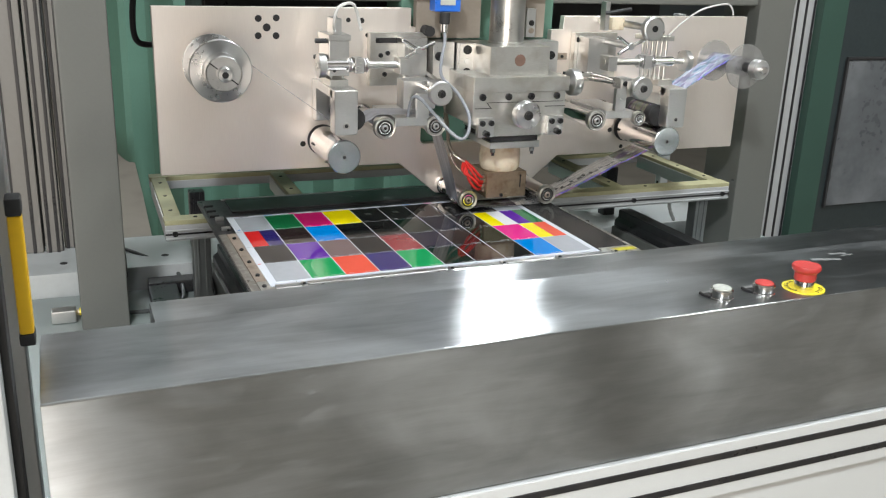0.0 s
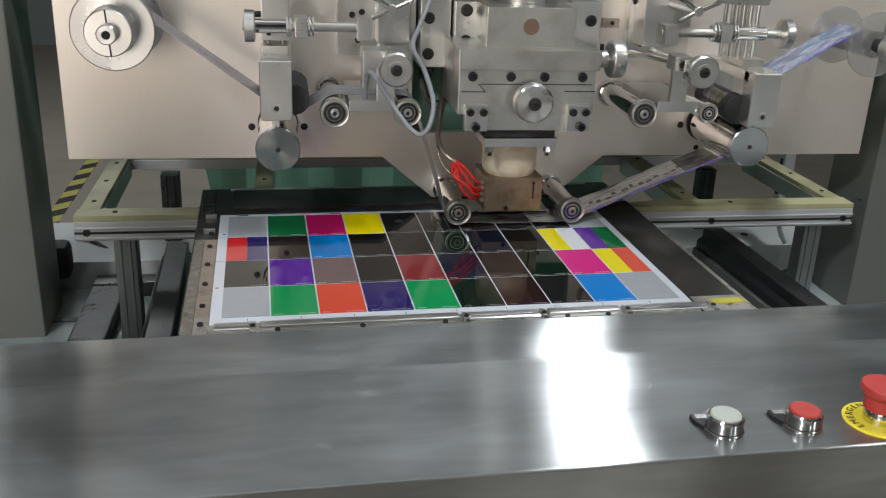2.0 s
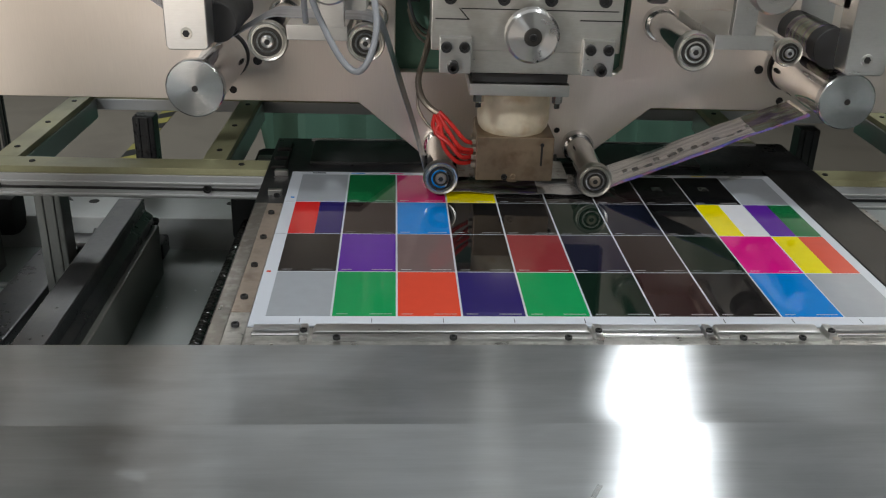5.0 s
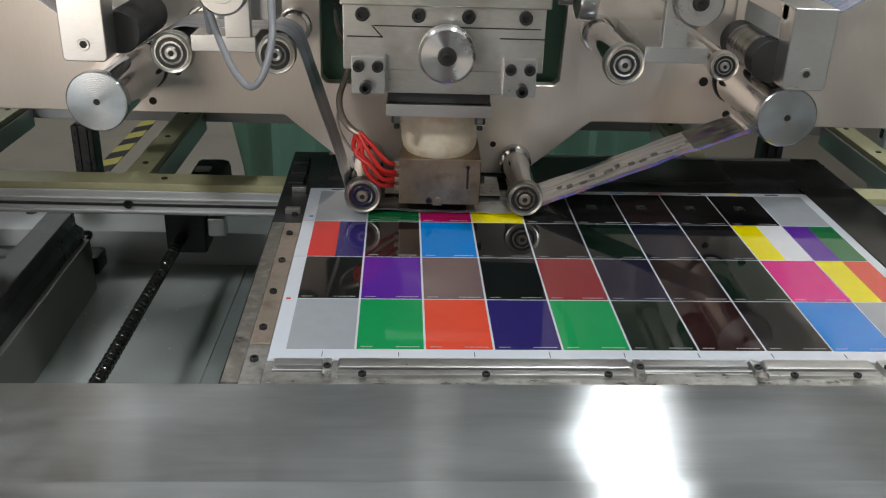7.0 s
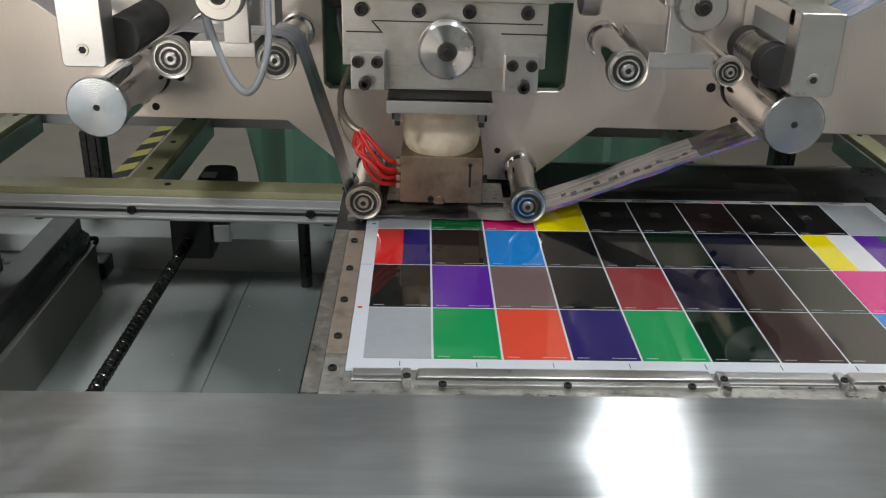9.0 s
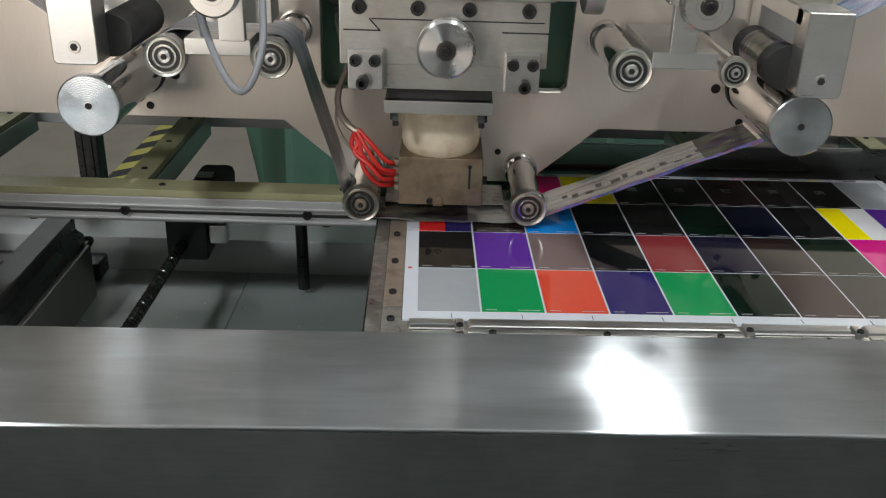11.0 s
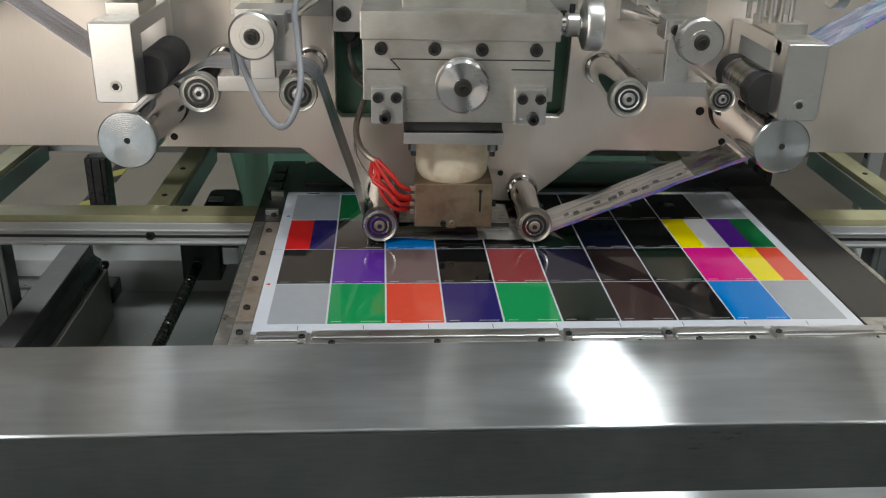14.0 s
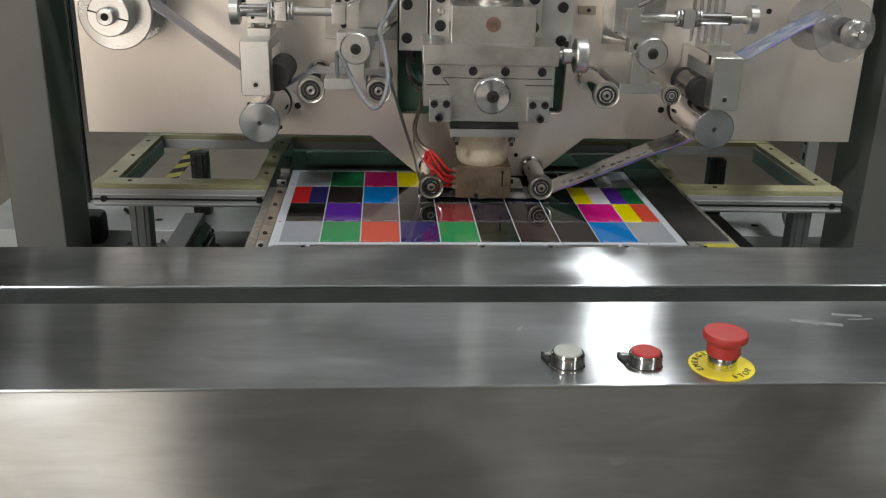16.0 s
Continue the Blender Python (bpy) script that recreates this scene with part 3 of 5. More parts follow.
def side_fittings():
    """Slotted strut behind the frame, and the cables that lie on the bed beside it."""
    st = thing("slotted_strut", (0.79, 0.47, 0.83), "white slotted steel strut standing behind the frame", "strut")
    part("strut_body", box(B(), (0, 0, 0.26), (0.026, 0.026, 0.52), 0.002), BEAM_PAINT, st)
    for k in range(14):
        part("slot", box(B(), (-0.0135, 0, 0.04 + 0.034 * k), (0.0015, 0.010, 0.016), 0.0004), HOLE, st)
    solid("black_cable", tube(B(), [(0.60, 0.18, 0.786), (0.66, 0.20, 0.785), (0.73, 0.225, 0.785), (0.79, 0.17, 0.785), (0.86, 0.11, 0.785), (0.93, 0.09, 0.785)], 0.004, 8, 8), BLACK_CABLE, "black cable lying on the bed beside the column", "cable")
    solid("pale_hose", tube(B(), [(0.668, 0.222, 0.84), (0.650, 0.215, 0.865), (0.640, 0.21, 0.89), (0.648, 0.205, 0.915), (0.662, 0.20, 0.93)], 0.005, 10, 8), CLEAR_HOSE, "pale hose bent against the rear beam", "hose")


def rear_frame():
    """T-slot profile frame under the head plate, with yellowed slide strips on top."""
    f = thing("profile_frame", (0, 0, 0), "aluminium profile frame with yellowed plastic slide strips", "support frame")
    outer = 0.640
    for y, z, h in ((0.002, 0.9765, 0.031), (0.345, 0.983, 0.018)):
        part("profile", box(B(), (0, y, z), (2 * outer, 0.034, h), 0.002), POST_SILVER, f)
        part("strip", box(B(), (0, y + 0.002, 0.9965), (2 * outer, 0.036, 0.009), 0.001), STRIP, f)
    part("slot", box(B(), (0, -0.0155, 0.9745), (2 * outer, 0.003, 0.0035), 0.0006), BLACK_METAL, f, "dark profile slot")
    part("slot_lip", box(B(), (0, -0.0165, 0.982), (2 * outer, 0.004, 0.0025), 0.0008), POST_SILVER, f)
    part("slot_lip", box(B(), (0, -0.0165, 0.966), (2 * outer, 0.004, 0.0025), 0.0008), POST_SILVER, f)
    for x in (-0.622, -0.361, 0.357, 0.622):
        part("profile", box(B(), (x, 0.1735, 0.9765), (0.034, 0.309, 0.0308), 0.002), ANODISED, f)
        part("strip", box(B(), (x, 0.1745, 0.9963), (0.030, 0.303, 0.0086), 0.001), STRIP, f)
        for y in (0.06, 0.17, 0.28):
            part("bolt", lathe(B(), [(0, 0.004), (0.0012, 0.0037)], (x, y, 1.0005), "z", 10), HOLE, f)
    for x in (-0.622, -0.363, -0.15, 0.15, 0.38, 0.622):
        part("bolt", socket_bolt(B(), (x, -0.0155, 0.9755), 0.0055, 0.004), BLACK_BOLT, f)
        part("bolt", lathe(B(), [(0, 0.004), (0.0012, 0.0037)], (x + 0.04, 0.004, 1.001), "z", 10), HOLE, f)
    for x, y in ((-0.572, 0.02), (-0.54, 0.352), (0.584, 0.02), (0.54, 0.352)):
        leg = B()
        box(leg, (x, y, 0.87), (0.034, 0.032, 0.182), 0.003)
        for o in (-0.007, 0.007):
            box(leg, (x + o, y - 0.0165, 0.87), (0.004, 0.003, 0.18), 0.0008)
        part("leg", leg, LEG_PROFILE if y < 0.1 else BLACK_METAL, f)
    # hidden box behind the plate, added so the glossy sheet reflects dark
    rm = thing("rear_blocker", (0, 0.33, 1.38), "unseen dark body added to darken the sheet's reflections", "machine")
    part("body", box(B(), (0, 0, 0), (1.06, 0.30, 0.50), 0.005), BLACK_METAL, rm)
    for x in (-0.36, 0.0, 0.36):
        part("side_panel", box(B(), (x, -0.151, 0), (0.33, 0.004, 0.46), 0.0015), BLACK_METAL, rm)


def enclosure():
    """Posts of the machine housing, the light guard, curtains and glass at the sides."""
    for x, y, w in ((-0.905, 0.42, 0.07), (-0.848, 0.40, 0.035), (-0.812, 0.42, 0.03), (1.03, 0.30, 0.06), (1.10, 0.34, 0.05)):
        p = thing("housing_post", (x, y, 0.005 if x > 0 else 0.83), "slotted aluminium profile post of the housing", "post", "housing posts")
        h = 2.3 if x > 0 else 1.47
        # one profile in two tones: shade coloured in at left, light at right
        part("profile", box(B(), (0, 0, h / 2), (w, w, h), 0.003), POST_SILVER if x > 0 else SHADED_POST, p)
        for o in (-0.25, 0.25):
            part("slot", box(B(), (o * w, -w / 2 - 0.0005, h / 2), (0.007, 0.003, h), 0.0006), BLACK_METAL, p)
            part("slot", box(B(), ((-w / 2 - 0.0005) if x > 0 else (w / 2 + 0.0005), o * w, h / 2), (0.003, 0.007, h), 0.0006), BLACK_METAL, p)
    post = thing("front_post", CT @ Matrix.Translation((-0.897, -0.80, 0)), "white painted housing post with a black seal", "post")
    part("post", box(B(), (-0.02, 0, 1.15), (0.075, 0.09, 2.3), 0.004), BEAM_PAINT, post)
    part("seal", box(B(), (0.0215, 0.0, 1.15), (0.008, 0.04, 2.3), 0.002), RUBBER, post)
    g = thing("light_guard", CT @ Matrix.Translation((-0.860, -0.685, 0)), "yellow safety light curtain bar with black end caps", "light curtain")
    part("housing", box(B(), (0, 0, 1.158), (0.015, 0.026, 0.135), 0.003), GUARD_YELLOW, g)
    part("end_cap", box(B(), (0, 0, 1.235), (0.0165, 0.028, 0.020), 0.003), RUBBER, g)
    part("end_cap", box(B(), (0, 0, 1.084), (0.0165, 0.028, 0.014), 0.003), RUBBER, g)
    part("side_post", box(B(), (-0.02, 0.06, 1.15), (0.03, 0.05, 2.3), 0.003), ANODISED, g)
    # green cloth hung behind the machine, its edge strip cut short
    b = B()
    nx, nz = 70, 14
    rows = []
    for j in range(nz + 1):
        row = []
        for i in range(nx + 1):
            x = -0.76 + 1.55 * i / nx
            low = 0.775 - 0.03 * math.cos(30 * (x + 0.61)) if x < -0.60 else max(0.0, 0.745 - 0.745 * (x + 0.60) / 0.10)
            z = low + (2.3 - low) * j / nz
            fold = 0.016 + 0.036 * (1 - j / nz)
            row.append(b.verts.new((x, 1.62 + fold * (math.sin(i * 0.75) + 0.6 * math.sin(i * 0.31 + j * 0.15)), z)))
        rows.append(row)
    for lo, hi in zip(rows, rows[1:]):
        for i in range(nx):
            b.faces.new((lo[i], lo[i + 1], hi[i + 1], hi[i]))
    ob = solid("green_curtain", b, GREEN_CLOTH, "green cloth hung in folds behind the machine", "curtain")
    mod = ob.modifiers.new("thickness", "SOLIDIFY")
    mod.thickness = 0.003
    door = thing("glass_door", (1.16, 0.3, 0), "tinted glass side door in an aluminium frame", "door")
    part("pane", box(B(), (0.25, 0.0, 1.25), (0.5, 0.008, 1.1), 0.001), TINTED, door, "dark tinted pane")
    part("door_frame", box(B(), (0.0, 0, 1.15), (0.085, 0.03, 2.3), 0.002), DOOR_GREEN, door, "dark green painted door stile")
    part("inner_pane", box(B(), (0.30, -0.007, 1.03), (0.44, 0.006, 0.42), 0.002), HAZY_PANE, door, "hazy pale inner pane")
    part("pane_bead", box(B(), (0.077, -0.008, 1.03), (0.008, 0.010, 0.43), 0.002), RUBBER, door)
    part("pane_bead", box(B(), (0.30, -0.008, 1.246), (0.45, 0.010, 0.008), 0.002), RUBBER, door)
    part("door_frame", box(B(), (0.25, 0, 0.67), (0.5, 0.03, 0.05), 0.002), ANODISED, door)


hall()
base()
rear_frame()
side_fittings()
enclosure()


# ---- the counter in front ----
PANEL_Z, COVER_Z = 1.063, 1.034


def counter():
    c = thing("front_counter", CT.copy(), "brushed stainless steel counter housing along the machine front", "counter")
    part("top_panel", box(B(), (0.12, -0.7245, PANEL_Z - 0.001), (1.94, 0.179, 0.002), 0.0009), STEEL_SHEET, c)
    part("front_panel", box(B(), (0.12, -0.8128, PANEL_Z - 0.1015), (1.94, 0.0022, 0.199), 0.0009), STEEL_SHEET, c)
    part("folded_edge", rod(B(), (-0.85, -0.8125, PANEL_Z - 0.0019), (1.09, -0.8125, PANEL_Z - 0.0019), 0.0020, 16), STEEL_SHEET, c)
    part("back_panel", box(B(), (0.12, -0.6362, PANEL_Z - 0.1015), (1.94, 0.0022, 0.199), 0.0009), STEEL_SHEET, c)
    for x in (-0.849, 1.089):
        part("end_panel", box(B(), (x, -0.7245, PANEL_Z - 0.1015), (0.002, 0.174, 0.199), 0.0006), STEEL_SHEET, c)
    for x, y, w, h, a in ((0.285, -0.690, 0.050, 0.008, -14), (0.325, -0.672, 0.030, 0.006, -8), (0.335, -0.682, 0.026, 0.003, 4), (-0.02, -0.700, 0.012, 0.003, 60), (0.46, -0.735, 0.026, 0.004, 20)):
        part("residue_mark", box(B(), (x, y, PANEL_Z + 0.00025), (w, h, 0.0003), 0, pose(0, 0, 0, 0, 0, a)), RESIDUE, c, "pale tape residue")
    base_ = thing("counter_base", CT.copy(), "white base cabinet with slotted aluminium rails under the counter", "base cabinet")
    part("panel", box(B(), (0.12, -0.72, 0.385), (1.94, 0.17, 0.77), 0.003), WHITE_PAINT, base_)
    part("rail", box(B(), (0.12, -0.728, 0.815), (1.94, 0.182, 0.088), 0.003), WHITE_PAINT, base_)
    for z in (0.838, 0.797):
        part("slot", box(B(), (0.12, -0.8195, z), (1.94, 0.003, 0.010), 0.0008), BLACK_METAL, base_, "black rail slot")


def sliding_cover():
    c = thing("sliding_cover", CT.copy(), "brushed stainless steel sliding cover beside the moving table", "sliding cover")
    b = B()
    box(b, (0.0825, -0.5545, COVER_Z - 0.001), (1.595, 0.127, 0.002), 0.0008)
    part("top_sheet", b, STEEL_SHEET, c)
    # same steel as the top sheet, darkened where the gap shades it
    part("front_flange", box(B(), (0.0825, -0.6185, COVER_Z - 0.0435), (1.595, 0.002, 0.08), 0.0007), SHADED_STEEL, c, "front flange coloured dark for the gap's shade")
    part("folded_edge", rod(B(), (-0.715, -0.6178, COVER_Z - 0.0022), (0.88, -0.6178, COVER_Z - 0.0022), 0.0022, 16), STEEL_SHEET, c)
    for x in (-0.60, 0.80):
        part("slide_foot", box(B(), (x, -0.55, 0.9065), (0.02, 0.03, 0.251), 0.002), BLACK_METAL, c, "black support foot")
    part("back_flange", box(B(), (0.0825, -0.492, COVER_Z - 0.022), (1.595, 0.002, 0.04), 0.0007), STEEL_SHEET, c)
    return c


def letters(text, mat, parent, place):
    """Raised flat letters as one mesh a letter; place(i) gives each letter's pose."""
    for i, ch in enumerate(text):
        cu = bpy.data.curves.new("letter", "FONT")
        cu.body, cu.size, cu.align_x, cu.align_y, cu.extrude = ch, 0.0085, "CENTER", "CENTER", 0.00015
        tmp = bpy.data.objects.new("letter", cu)
        me = bpy.data.meshes.new_from_object(tmp)
        bpy.data.objects.remove(tmp)
        me.materials.append(mat)
        ob = new("letter", me)
        ob.parent = parent
        ob.matrix_basis = place(i)


def buttons():
    for x, mat, word in ((0.030, WHITE_CAP, "pale grey"), (0.101, RED_CAP, "red")):
        t = thing("push_button", Matrix.Translation((x, -0.778, PANEL_Z)), word + " push button with a chrome bezel on the counter", "button", "counter buttons")
        hb = B()
        edge = [(-0.0215, 0.0125), (-0.0208, 0.0215), (0.0115, 0.0215)] + [(0.0158 * math.cos(radians(d)), 0.0158 * math.sin(radians(d))) for d in range(45, -185, -15)]
        f = hb.faces.new([hb.verts.new((u, v, 0.0)) for u, v in edge])
        got = bmesh.ops.extrude_face_region(hb, geom=[f])
        bmesh.ops.translate(hb, vec=(0, 0, 0.0035), verts=[v for v in got["geom"] if isinstance(v, bmesh.types.BMVert)])
        bmesh.ops.recalc_face_normals(hb, faces=hb.faces[:])
        part("holder", hb, BLACK_METAL, t, "black legend holder")
        part("legend", box(B(), (-0.0105, 0.0170, 0.0038), (0.016, 0.006, 0.001), 0.0003), ANODISED, t, "pale legend plate")
        part("bezel", lathe(B(), [(0, 0.0165), (0.0022, 0.0165), (0.0032, 0.0155), (0.013, 0.0155), (0.0148, 0.0142), (0.0148, 0.0126)], (0, 0, 0), "z", 36), CHROME, t, "chrome bezel")
        part("cap", lathe(B(), [(0.008, 0.0128), (0.0156, 0.0128), (0.0164, 0.0118), (0.0166, 0.0)], (0, 0, 0), "z", 32), mat, t)
    e = thing("emergency_stop", Matrix.Translation((0.172, -0.778, PANEL_Z)), "red mushroom emergency stop on a yellow lettered disc", "emergency stop")
    ring = part("disc", lathe(B(), [(0, 0.0295), (0.0012, 0.0295), (0.0015, 0.029), (0.0015, 0.0)], (0, 0, 0), "z", 48), YELLOW, e, "yellow disc with black letters")
    def arc(word, mid, step):
        half = (len(word) - 1) / 2
        if step < 0:
            letters(word, BLACK_PRINT, ring, lambda i: pose(0, 0, 0, 0, 0, mid + (i - half) * step - 90) @ pose(0, 0.0235, 0.0018))
        else:
            letters(word, BLACK_PRINT, ring, lambda i: pose(0, 0, 0, 0, 0, mid + (i - half) * step + 90) @ pose(0, -0.0235, 0.0018))
    arc("EMERGENCY", 132, -17.5)
    arc("STOP", -52, 17.5)
    part("neck", lathe(B(), [(0.0, 0.0135), (0.011, 0.0135), (0.0125, 0.0125), (0.014, 0.0115)], (0, 0, 0), "z", 32), CHROME, e, "chrome neck")
    part("cap", lathe(B(), [(0.013, 0.0145), (0.0145, 0.0152), (0.024, 0.0152), (0.0265, 0.0170), (0.0280, 0.0192), (0.0305, 0.0202), (0.0335, 0.0200), (0.0350, 0.0190), (0.0356, 0.0160), (0.0352, 0.010), (0.0350, 0.0)], (0, 0, 0), "z", 40), RED_CAP, e, "red mushroom cap")


counter()
COVER = sliding_cover()
buttons()

# ---- the moving table and its sheet ----
SHEET_Z = 1.0125
PX = 0.0558
ROWS_Y = (-0.0875, 0.0, 0.0885, 0.177, 0.2655)


def table():
    t = thing("slide_table", CT.copy(), "black steel slide table with clamp strips along its edges", "machine table")
    part("tabletop", box(B(), (0.297, 0.139, 1.0066), (0.684, 0.55, 0.0078), 0.0012), BLACK_METAL, t)
    part("side_strip", box(B(), (-0.0208, 0.045, 1.0122), (0.0168, 0.25, 0.0034), 0.0008), STRIP_METAL, t, "worn brownish steel strip")
    part("side_strip", box(B(), (-0.0208, -0.110, 1.0122), (0.0168, 0.058, 0.0034), 0.0008), SCUFFED, t, "scratched pale strip")
    part("edge_strip", box(B(), (-0.0362, 0.02, 1.0100), (0.0136, 0.31, 0.0055), 0.001), WORN_EDGE, t, "worn scuffed edge strip")
    for y in (-0.105, -0.055, 0.01, 0.075, 0.14, 0.19):
        part("screw", socket_bolt(B(), (-0.0215, y, 1.0138), 0.0034, 0.003, "z"), BLACK_BOLT, t)
    for y in (0.30, 0.335, 0.37):
        part("side_latch", box(B(), (-0.031, y, 1.012), (0.018, 0.022, 0.006), 0.0012), BLACK_METAL, t)
    for y in (0.205, 0.27):
        part("stop", box(B(), (-0.025, y, 1.0135), (0.016, 0.007, 0.007), 0.001), MACHINED, t)
    # side plate and back bar
    part("right_plate", box(B(), (0.6018, 0.075, 1.0122), (0.066, 0.44, 0.0034), 0.001), GLOSS_BLACK, t, "dark glossy side plate, scratched in front")
    part("plate_edge", box(B(), (0.6355, 0.01, 1.0120), (0.006, 0.31, 0.0055), 0.0008), SCUFFED, t, "bright worn edge")
    part("plate_corner", box(B(), (0.6018, -0.115, 1.0143), (0.064, 0.056, 0.0007), 0.0002), SCUFFED, t, "scuffed pale corner")
    part("tape_mark", box(B(), (0.612, -0.104, 1.0150), (0.044, 0.014, 0.0006), 0.0002), OLIVE_TAPE, t, "dull yellow tape")
    part("back_bar", box(B(), (0.25, 0.352, 1.0122), (0.49, 0.085, 0.004), 0.001), GLOSS_BLACK, t, "glossy black back bar")
    part("back_edge", box(B(), (0.30, 0.404, 1.0112), (0.60, 0.003, 0.005), 0.0008), ANODISED, t)
    # grippers along the front
    part("gripper_bed", box(B(), (0.29, -0.1235, 1.0082), (0.625, 0.038, 0.0085), 0.001), SCUFFED, t)
    part("front_rail", box(B(), (0.29, -0.1535, 0.998), (0.625, 0.022, 0.012), 0.001), SCUFFED, t)
    for k in range(14):
        x = 0.0 + 0.044 * k + (0.008 if k % 3 else -0.006)
        part("rail_screw", socket_bolt(B(), (x, -0.1525, 1.004), 0.0036, 0.003, "z"), BLACK_BOLT, t)
        if k % 2:
            part("rail_block", box(B(), (x + 0.016, -0.1515, 1.0065), (0.014, 0.013, 0.007), 0.0012), MACHINED, t)
    for x0, x1 in ((0.043, 0.272), (0.378, 0.468)):
        part("gripper_bar", prism(B(), [(x0, 1.010), (x0, 1.0150), (x0 + 0.002, 1.0170), (x1 - 0.002, 1.0170), (x1, 1.0150), (x1, 1.010)], -0.119, -0.106, 0.0008), MACHINED, t)
        part("gripper_lip", box(B(), ((x0 + x1) / 2, -0.1245, 1.0132), (x1 - x0, 0.007, 0.0045), 0.0008), MACHINED, t)
        n = 3 if x1 - x0 > 0.15 else 2
        for i in range(n):
            part("screw", socket_bolt(B(), (x0 + 0.02 + (x1 - x0 - 0.04) * i / (n - 1), -0.1272, 1.0145), 0.0032, 0.0025, "z"), BLACK_BOLT, t)
    for x in (0.036, 0.278, 0.371, 0.475, 0.585):
        part("lever", box(B(), (x, -0.116, 1.0135), (0.007, 0.018, 0.009), 0.0015), MACHINED, t)
        part("pivot", socket_bolt(B(), (x, -0.1205, 1.0178), 0.003, 0.002, "z"), BLACK_BOLT, t)
        part("lever_nut", rod(B(), (x, -0.131, 1.013), (x, -0.131, 1.017), 0.0035, 6), CHROME, t)
    for x0, x1 in ((-0.006, 0.032), (0.282, 0.366), (0.48, 0.58)):
        part("link_bar", box(B(), ((x0 + x1) / 2, -0.1105, 1.0142), (x1 - x0, 0.010, 0.004), 0.0008), ANODISED, t)
        part("link_rod", rod(B(), (x0, -0.121, 1.0142), (x1, -0.121, 1.0142), 0.0020, 10), CHROME, t)
    return t


def test_sheet():
    s = thing("colour_chart_sheet", CT.copy(), "glossy printed colour chart sheet lying on the table", "printed sheet")
    part("paper", box(B(), (0.278, 0.0855, SHEET_Z), (0.58, 0.379, 0.0012), 0.0), PAPER, s, "white coated paper")
    rows = (
        ("grey green orange navy green dgreen brown char blue grey").split(),
        ("char purple taupe black wine indigo umber dgreen magenta yellow|orange").split(),
        ("red|navy umber blue black char dgreen teal black yellow|white purple|midg").split(),
        ("grey midg crimson yellow char char umber char black grey").split(),
    )
    gap = 0.0009
    for r, row in enumerate(rows):
        for c, word in enumerate(row):
            tones = word.split("|")
            y0, y1 = ROWS_Y[r] + gap, ROWS_Y[r + 1] - gap
            for i, tone in enumerate(tones):
                x0, x1 = c * PX + gap, (c + 1) * PX - gap
                w = (x1 - x0) / len(tones)
                a, b_ = x0 + w * i, x0 + w * (i + 1)
                p = part("colour_patch", box(B(), ((a + b_) / 2, (y0 + y1) / 2, SHEET_Z + 0.0007), (b_ - a, y1 - y0, 0.0006)), INKS[tone], s)
                # lines of small print that cannot be read
                pale = PRINT
                for k, (u, v) in enumerate(((0.06, 0.24), (0.58, 0.94))):
                    if len(tones) == 1 and tone not in ("grey",):
                        lx = a + (b_ - a) * (u + v) / 2
                        part("print_bar", box(B(), (lx, y0 + 0.0032, SHEET_Z + 0.00105), ((b_ - a) * (v - u), 0.0007, 0.0003)), pale, p)
    # small foil squares stamped on the dark patches
    for c in (4, 5, 6, 7, 8):
        q = part("stamped_square", box(B(), ((c + 0.46) * PX, 0.226, SHEET_Z + 0.00105), (0.0115, 0.0125, 0.0002)), STAMPED, s, "faint silver foil square")
        part("square_motif", box(B(), ((c + 0.46) * PX + 0.001, 0.228, SHEET_Z + 0.0012), (0.006, 0.005, 0.0002)), STAMPED_PALE, q)
    # colour bars on the far margin
    for i in range(12):
        part("colour_bar", box(B(), (0.02 + i * 0.046, 0.2705, SHEET_Z + 0.0007), (0.016, 0.0022, 0.0004)), INKS[("char", "blue", "magenta", "char", "yellow", "char")[i % 6]], s)
    # register ticks on the margins
    for i in range(9):
        part("register_tick", box(B(), (0.03 + i * 0.0605, -0.0945, SHEET_Z + 0.0007), (0.0006, 0.007, 0.0004)), BLACK_PRINT, s)
    part("register_mark", box(B(), (-0.007, 0.0, SHEET_Z + 0.0007), (0.004, 0.003, 0.0004)), INKS["orange"], s)
    part("register_mark", box(B(), (-0.004, 0.19, SHEET_Z + 0.0007), (0.004, 0.003, 0.0004)), INKS["blue"], s)
    for y in (0.1775, 0.0885):
        part("fold_line", box(B(), (-0.006, y, SHEET_Z + 0.0007), (0.011, 0.0006, 0.0004)), INKS["grey"], s)
    return s


TABLE = table()
SHEET = test_sheet()

